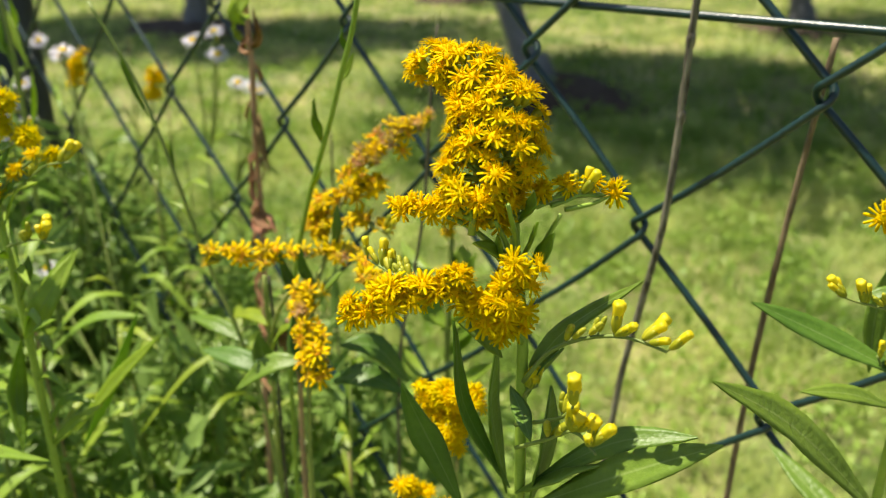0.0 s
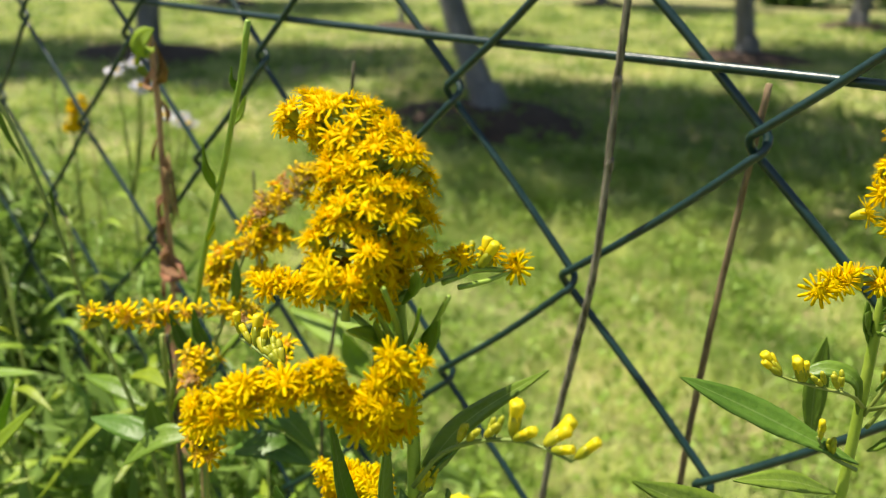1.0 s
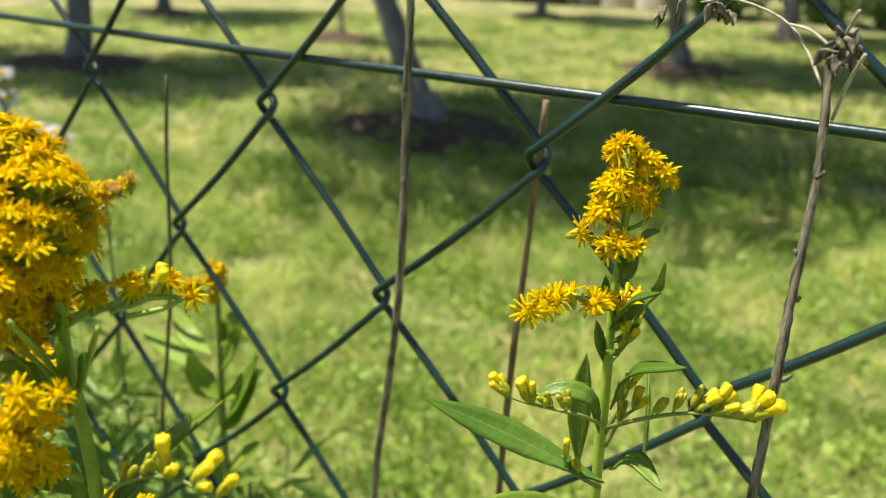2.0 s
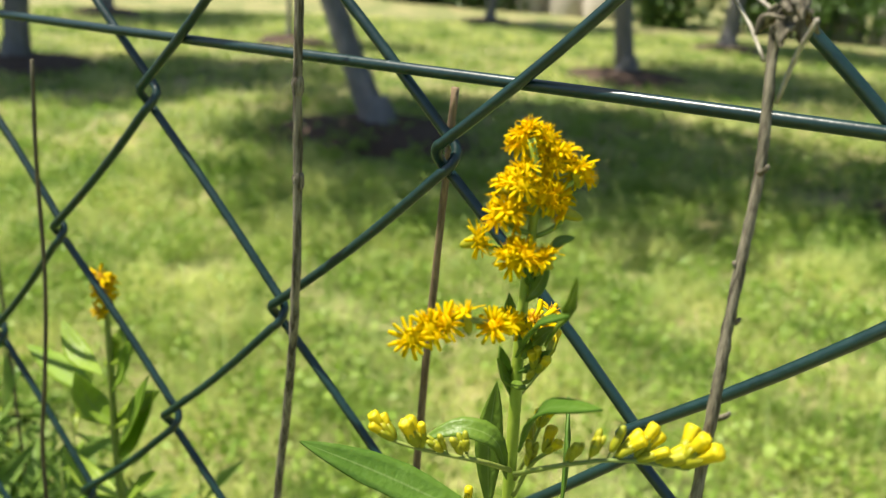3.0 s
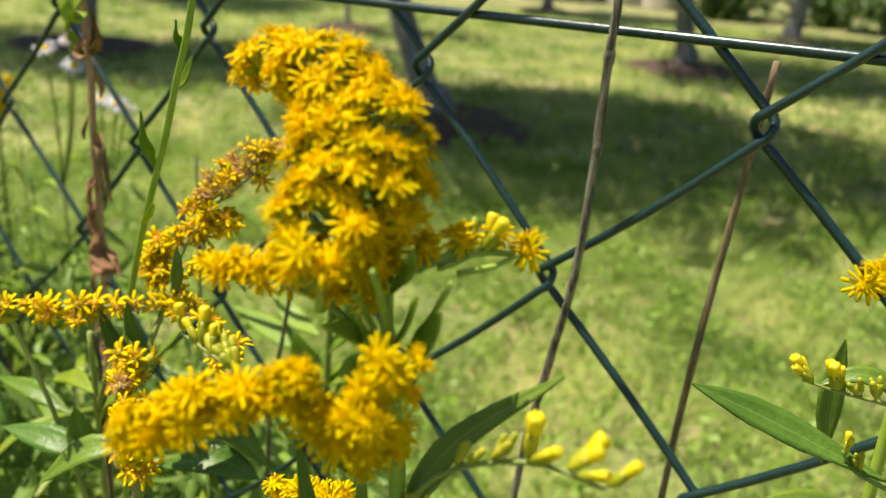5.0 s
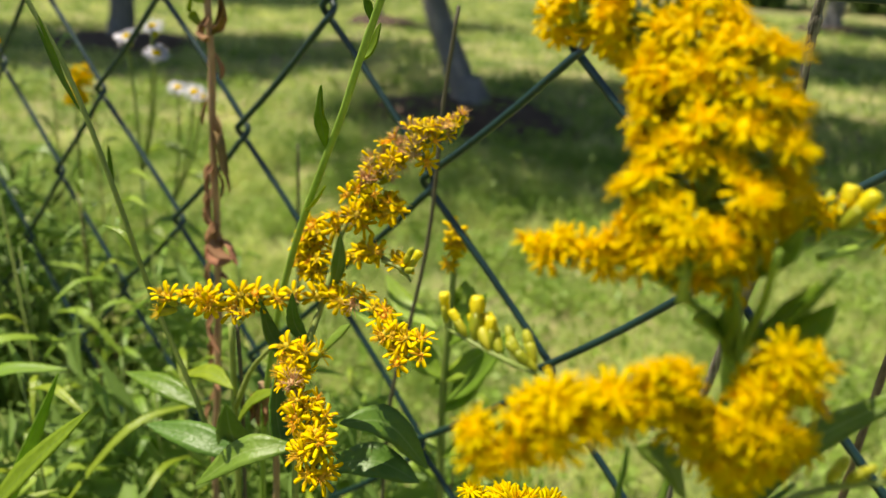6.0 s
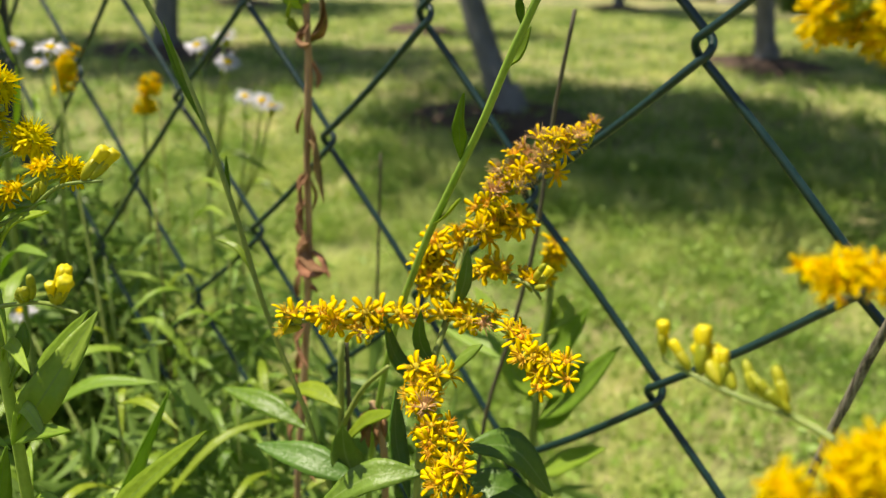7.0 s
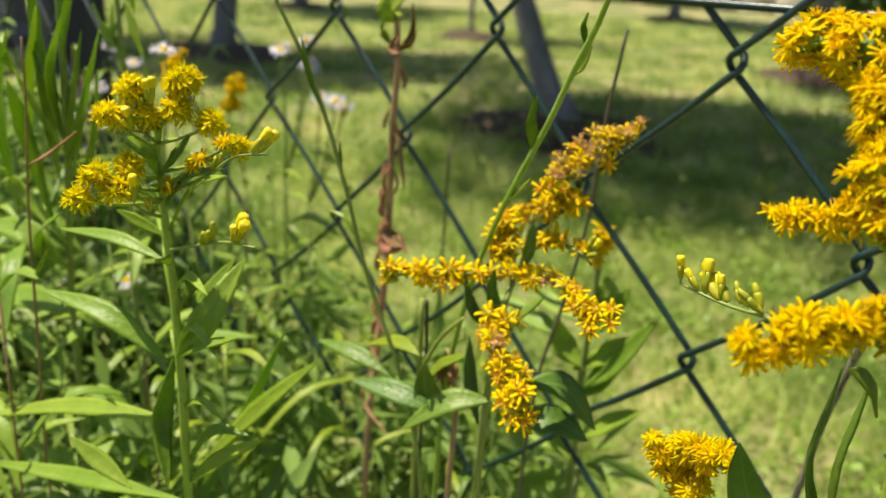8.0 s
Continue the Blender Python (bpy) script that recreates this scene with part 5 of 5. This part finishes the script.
stalk(stick_2, [(0.0294, 0.0075, 0.9677), (0.031, 0.0067, 0.9968), (0.0328, 0.0058, 1.019), (0.0343, 0.005, 1.0351), (0.0356, 0.0042, 1.0484)], 0.0008, 0.0006, BROWN_STICK, rough=0.1, seed=9)
stick_3 = thing("dry_stick", (0.08, -0.03, 0), "knotty grey-brown stick with dried flower remains at its top", "stick", "dry sticks by the fence")
stalk(stick_3, [(0.0865, -0.026, 1.0145), (0.0864, -0.0248, 1.0273), (0.0861, -0.0237, 1.0346), (0.086, -0.0225, 1.0426), (0.0859, -0.0213, 1.0492), (0.0851, -0.0202, 1.0571), (0.0844, -0.019, 1.0626)], 0.00064, 0.0005, GREY_STICK, rough=0.16, count=60, seed=10)
g = Shape()
for q, w in zip([(0.086, -0.0225, 1.0342), (0.0861, -0.0225, 1.0494), (0.0864, -0.0225, 1.0397), (0.0866, -0.0225, 1.0235)], ((0.0012, 0.0004), (0.0010, 0.0005), (-0.0012, 0.0005), (0.0014, 0.0009))):
    tube(g, [Vector(q), Vector(q) + Vector((w[0] * 0.6, -0.0006, w[1])), Vector(q) + Vector((w[0] * 0.8, -0.0007, w[1] + 0.0005))], 0.00035, 0.0002, 6, 5)
part("knot", g, GREY_STICK, stick_3)
g = Shape()
tube(g, [(0.086, -0.02, 1.0556), (0.0872, -0.022, 1.06), (0.0887, -0.024, 1.0634)], 0.00024, 0.0002, 6, 9, 0.2, random.Random(3))
tube(g, [(0.0842, -0.02, 1.0592), (0.0814, -0.0175, 1.0627), (0.078, -0.015, 1.0655), (0.0708, -0.0125, 1.0676), (0.0656, -0.01, 1.0669)], 0.0002, 0.00014, 6, 16, 0.15, random.Random(4))
tube(g, [(0.0846, -0.021, 1.0636), (0.0816, -0.0185, 1.065), (0.0787, -0.016, 1.0653)], 0.0002, 0.0002, 5, 8)
tube(g, [(0.0854, -0.021, 1.0639), (0.0865, -0.0225, 1.0661), (0.0873, -0.024, 1.0677)], 0.0002, 0.0002, 5, 8)
part("side_twig", g, PALE_TWIG, stick_3, "bleached curled side twigs")
for k, q in enumerate([(0.0856, -0.022, 1.0643), (0.0863, -0.022, 1.0646), (0.0862, -0.022, 1.0632), (0.0871, -0.022, 1.0638), (0.0853, -0.022, 1.0634)] + [(0.0602, -0.01, 1.066), (0.0625, -0.01, 1.0664), (0.0674, -0.01, 1.067), (0.0691, -0.01, 1.066)]):
    for s in range(3):
        d = rand_dir(rng)
        leaf(stick_3, [Vector(q), Vector(q) + d * 0.0012, Vector(q) + d * 0.0022 + Vector((0, 0, -0.0008))], 0.0016, 200 + k * 3 + s, GREY_STICK,
             tuple(rand_dir(rng)), "", 0.6, 0.3, 1.5)
twig_1 = thing("thin_twig", (-0.06, -0.005, 0), "thin dark upright twig", "twig", "thin twigs at the fence")
stalk(twig_1, [(-0.0715, -0.0085, 0.9401), (-0.065, -0.0085, 0.9707), (-0.06, -0.0085, 0.9956), (-0.0577, -0.0085, 1.024), (-0.0549, -0.0085, 1.0438)], 0.0006, 0.0004, DARK_TWIG, rough=0.1, seed=11)
twig_2 = thing("thin_twig", (-0.14, 0.02, 0), "thin dark upright twig", "twig", "thin twigs at the fence")
stalk(twig_2, [(-0.1404, 0.022, 0.9233), (-0.1392, 0.022, 0.9622), (-0.1381, 0.022, 0.9953)], 0.0006, 0.0004, DARK_TWIG, rough=0.1, seed=12)

K, KL, FULL = 1.0, 0.8, 1.0
# ---- fleabane daisies ----
def daisy_plant(base, places, seed):
    rng = random.Random(seed)
    d = thing("fleabane", base, "fleabane with small white daisy flowers on thin stems", "wildflower", "fleabanes by the fence")
    top = Vector(places[0])
    fork = Vector((base[0], base[1], top.z - 0.06))
    stalk(d, [fork], 0.0012, 0.0008, seed=seed)
    for q in places:
        q = Vector(q)
        g = Shape()
        tube(g, [fork, fork.lerp(q, 0.5) + Vector((0.002, 0, -0.004)), q - Vector((0, 0, 0.001))], 0.0007, 0.0005, 6, 8)
        part("branch", g, STEM, d)
        way = (Vector((0.25, -0.35, 0.9)) + rand_dir(rng) * 0.35).normalized()
        ob = part("flower_head", rng.choice(DAISY_RAYS), None, d)
        ob.matrix_basis = facing(q, way, 0.0056 * rng.uniform(0.9, 1.1), rng.uniform(0, 6))
        sub("disc", DAISY_DISC, ob)
        sub("cup", CUPS[0], ob)
    for k in range(5):
        z = top.z - 0.05 - 0.035 * k
        w = rng.uniform(0, 6.28)
        b = Vector((base[0], base[1], z))
        out = Vector((math.cos(w), math.sin(w), 0))
        leaf(d, [b, b + out * 0.016 + Vector((0, 0, 0.008)), b + out * 0.035], 0.006, seed * 10 + k, WEED_LEAF)


daisy_plant((-0.285, 0.055, 0), [(-0.259, 0.052, 1.0058), (-0.2812, 0.052, 1.0103), (-0.2606, 0.052, 1.0165)], 31)
daisy_plant((-0.30, 0.080, 0), [(-0.2885, 0.08, 0.9844), (-0.2684, 0.08, 0.9829), (-0.2755, 0.08, 0.9842)], 32)
daisy_plant((-0.33, 0.00, 0), [(-0.3688, 0.0, 0.9839), (-0.3941, 0.0, 0.9661), (-0.3713, 0.0, 0.9636), (-0.4082, 0.0, 0.9445)], 33)
daisy_plant((-0.36, 0.03, 0), [(-0.3906, 0.03, 0.9922), (-0.418, 0.03, 0.9981)], 34)
daisy_plant((-0.17, -0.05, 0), [(-0.2383, -0.05, 0.9335), (-0.3366, -0.04, 0.9), (-0.2335, -0.03, 1.0199)], 35)


# ---- weeds crowding the fence ----
def weed(x, y, top, seed, leaf_len=0.05, leaf_w=0.010, count=14, spread=1.0, mat=None, stem_mat=None):
    """An upright leafy weed: one stem with lance-shaped leaves set round it all the way up."""
    rng = random.Random(seed)
    w = thing("weed", (x, y, 0), "leafy green weed growing through the fence", "weed", "weeds along the fence")
    lean = Vector((rng.uniform(-0.03, 0.03), rng.uniform(-0.03, 0.03), 0))
    t = Vector((x, y, top)) + lean
    line = [Vector((x, y, top * 0.7)) + lean * 0.5, t]
    stalk(w, line, 0.0006, 0.0003, stem_mat or rng.choice((STEM, STEM, BROWN_STEM)), seed=seed)
    for k in range(count):
        z = top - 0.004 - (0.34 if top > 0.7 else top * 0.7) * (k / count) ** 1.1
        p = Vector((x, y, 0)).lerp(t, z / top) if z < top * 0.7 else (Vector((x, y, top * 0.7)) + lean * 0.5).lerp(t, (z / top - 0.7) / 0.3)
        a = k * 2.4 + rng.uniform(-0.4, 0.4)
        ln = leaf_len * rng.uniform(0.7, 1.25) * min(1.0, 0.45 + k / count * 1.6)
        out = Vector((math.cos(a), math.sin(a), 0)) * spread
        rise = rng.uniform(0.25, 1.25)
        mid = p + out * ln * 0.5 + Vector((0, 0, ln * 0.42 * rise))
        tip = p + out * ln * 0.95 + Vector((0, 0, ln * (0.5 * rise - 0.30 * rng.random())))
        leaf(w, [p, mid, tip], leaf_w * rng.uniform(0.75, 1.2) * min(1.0, 0.5 + ln / leaf_len * 0.5), seed * 50 + k, mat or WEED_LEAF, (0.1, -0.15, 1.0))
    return w


WEEDS = (
    # x, y, top
    (-0.130, -0.105, 0.975), (-0.165, -0.085, 0.985), (-0.200, -0.110, 1.000), (-0.235, -0.065, 0.990), (-0.095, -0.062, 0.940),
    (-0.150, -0.040, 0.955), (-0.205, -0.030, 0.970), (-0.260, -0.105, 1.010), (-0.290, -0.050, 1.000), (-0.030, -0.030, 0.930),
    (-0.075, -0.025, 0.930), (-0.110, 0.020, 0.920), (-0.170, 0.030, 0.945), (-0.240, 0.035, 0.965), (-0.330, 0.020, 0.985),
    (-0.010, -0.075, 0.925), (-0.050, -0.090, 0.930), (0.015, -0.050, 0.915), (-0.090, -0.120, 0.950), (-0.020, -0.010, 0.915),
    (-0.060, -0.050, 0.945), (-0.115, -0.085, 0.960), (-0.180, -0.060, 0.975), (-0.135, -0.010, 0.940), (-0.225, -0.090, 0.985),
    (-0.270, -0.020, 0.985), (-0.005, -0.045, 0.935), (-0.095, -0.005, 0.930), (-0.035, -0.065, 0.935), (-0.200, 0.010, 0.955),
    (-0.310, -0.110, 1.015), (-0.370, -0.060, 1.020), (-0.400, 0.050, 1.000), (-0.045, 0.030, 0.900), (-0.140, -0.140, 0.990),
)
# weeds at the back and far left get the leaf colour brightened for sun
for k, (x, y, top) in enumerate(WEEDS):
    back = y > 0.005
    top -= 0.022 if x > -0.10 and not back else 0.0
    weed(x, y, top, 700 + k, 0.036 + 0.010 * (k % 3), 0.0036 if back else (0.0046, 0.0060, 0.0038)[k % 3], 21,
         mat=SUN_PALE_LEAF if back or (x < -0.12 and k % 3 != 2) else WEED_LEAF)

for k in range(15):
    rng = random.Random(800 + k)
    x, y = rng.uniform(-0.34, 0.01), rng.uniform(-0.12, 0.04)
    weed(x, y, 0.905 - 0.28 * x + rng.uniform(-0.03, 0.02), 800 + k, 0.030, 0.0042, 24, 0.65)

# tall narrow-leaved weeds nearest the post
n1 = thing("weed", (-0.150, -0.105, 0), "tall weed with upright narrow pale green leaves, colour brightened for sun", "weed", "weeds along the fence")
stalk(n1, [(-0.1543, -0.1, 0.9584), (-0.1445, -0.1, 1.0069), (-0.1397, -0.1, 1.0336), (-0.1378, -0.1, 1.0526)], 0.0010, 0.0007, seed=41)
for k, (q, w) in enumerate((
        ([(-0.1469, -0.1, 1.0021), (-0.1383, -0.099, 1.0238), (-0.133, -0.098, 1.0388)], 0.0040),
        ([(-0.1505, -0.1, 1.0013), (-0.1461, -0.102, 1.0202), (-0.1462, -0.104, 1.038)], 0.0060),
        ([(-0.1438, -0.1, 1.007), (-0.1315, -0.101, 1.0201), (-0.1219, -0.102, 1.0313)], 0.0034),
        ([(-0.143, -0.1, 1.0205), (-0.1459, -0.102, 1.0355), (-0.1422, -0.104, 1.0489)], 0.0060),
        ([(-0.1511, -0.102, 0.9884), (-0.1465, -0.107, 1.0142), (-0.1403, -0.112, 1.0284)], 0.0060),
        ([(-0.1398, -0.1, 1.0311), (-0.1356, -0.099, 1.0435), (-0.1269, -0.098, 1.0531)], 0.0050),
        ([(-0.1465, -0.102, 0.9808), (-0.1559, -0.107, 0.9882), (-0.1731, -0.112, 0.9876)], 0.0080),
        ([(-0.1486, -0.102, 0.9677), (-0.1674, -0.107, 0.9674), (-0.1929, -0.112, 0.9547)], 0.0080),
        ([(-0.1724, -0.1, 0.9962), (-0.1526, -0.103, 1.0258), (-0.1348, -0.106, 1.0438)], 0.0048),
        ([(-0.1781, -0.102, 0.9873), (-0.1685, -0.106, 1.0169), (-0.142, -0.11, 1.0387)], 0.0050),
        ([(-0.1434, -0.1, 1.003), (-0.1302, -0.099, 1.0263), (-0.1235, -0.098, 1.04)], 0.0042),
        ([(-0.1446, -0.102, 0.9873), (-0.1629, -0.107, 0.9996), (-0.1655, -0.112, 1.0042)], 0.0050),
        ([(-0.1483, -0.1, 0.9917), (-0.1265, -0.1, 1.0171), (-0.1216, -0.1, 1.0323)], 0.0040),
        ([(-0.1449, -0.1, 1.0122), (-0.1391, -0.103, 1.029), (-0.121, -0.106, 1.0438)], 0.0044),
        ([(-0.1393, -0.102, 1.011), (-0.1512, -0.106, 1.0276), (-0.1529, -0.11, 1.0376)], 0.0052),
        ([(-0.1485, -0.102, 0.974), (-0.1521, -0.106, 0.9861), (-0.1231, -0.11, 1.0032)], 0.0036))):
    leaf(n1, q, w * 1.2, 900 + k, SUN_PALE_LEAF, (-0.45, -0.65, 0.6))
n2 = thing("weed", (-0.185, -0.060, 0), "tall weed with oval pale leaves, colour brightened for sun, and pale flower remains", "weed", "weeds along the fence")
stalk(n2, [(-0.211, -0.058, 0.9616), (-0.2047, -0.058, 1.0056), (-0.2045, -0.058, 1.0303), (-0.2059, -0.058, 1.05)], 0.0011, 0.0008, seed=42)
for k, (q, w) in enumerate((
        ([(-0.1994, -0.058, 1.0308), (-0.1893, -0.06, 1.0383), (-0.1866, -0.062, 1.0448)], 0.0040),
        ([(-0.1801, -0.062, 1.0241), (-0.1845, -0.062, 1.0324), (-0.1899, -0.062, 1.0406)], 0.0085),
        ([(-0.2021, -0.058, 1.0237), (-0.2101, -0.06, 1.0298), (-0.2137, -0.062, 1.038)], 0.0060),
        ([(-0.2032, -0.058, 1.0184), (-0.2067, -0.059, 1.0284), (-0.2041, -0.06, 1.0387)], 0.0050),
        ([(-0.2051, -0.058, 0.9964), (-0.1874, -0.06, 1.0105), (-0.1792, -0.062, 1.0234)], 0.0050))):
    leaf(n2, q, w, 920 + k, SUN_PALE_LEAF, (-0.4, -0.7, 0.6))
n3 = thing("weed", (-0.130, -0.125, 0), "bare green weed stem with a dried brown bud", "weed", "weeds along the fence")
stalk(n3, [(-0.132, -0.118, 0.9298), (-0.1229, -0.118, 0.9819), (-0.1184, -0.118, 1.0061), (-0.1117, -0.118, 1.0277), (-0.1091, -0.118, 1.0408)], 0.0004, 0.0002, BROWN_STEM, seed=43)
leaf(n3, [(-0.1148, -0.118, 1.0162), (-0.1056, -0.117, 1.0202), (-0.0938, -0.116, 1.0265)], 0.0016, 931, DRY_LEAF, None, "curled brown leaf")
leaf(n3, [(-0.1199, -0.118, 0.9908), (-0.1125, -0.119, 0.996), (-0.1041, -0.12, 1.0024)], 0.0024, 932, WEED_LEAF)

# low thicket that fills the foot of the fence, coloured dark for the shade between stems
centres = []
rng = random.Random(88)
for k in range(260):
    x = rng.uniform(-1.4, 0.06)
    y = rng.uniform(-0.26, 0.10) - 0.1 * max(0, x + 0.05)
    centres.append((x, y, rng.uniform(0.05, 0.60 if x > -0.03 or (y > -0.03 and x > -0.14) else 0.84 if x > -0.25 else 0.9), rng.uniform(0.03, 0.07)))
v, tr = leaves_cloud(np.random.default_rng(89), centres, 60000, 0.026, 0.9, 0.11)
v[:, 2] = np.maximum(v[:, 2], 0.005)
tagged(new("undergrowth", mesh_from("undergrowth", v, tr, SHADE_DARK_LEAF)), "dense undergrowth along the fence foot, leaf colour darkened for shade", "undergrowth", kind="stuff")

# leafy tops that close the gaps between the stems
centres = []
rng = random.Random(90)
for k in range(150):
    x, y = -0.09 - 0.36 * rng.random() ** 1.3, rng.uniform(-0.14, 0.05)
    centres.append((x, y, 0.90 - 0.22 * x - rng.uniform(0.02, 0.20), rng.uniform(0.012, 0.030)))
v, tr = leaves_cloud(np.random.default_rng(91), centres, 7000, 0.021, 1.1, 0.11)
tagged(new("undergrowth", mesh_from("undergrowth", v, tr, SUN_PALE_LEAF)), "fine pale green leafy growth among the weeds, colour brightened for sun", "undergrowth", kind="stuff")
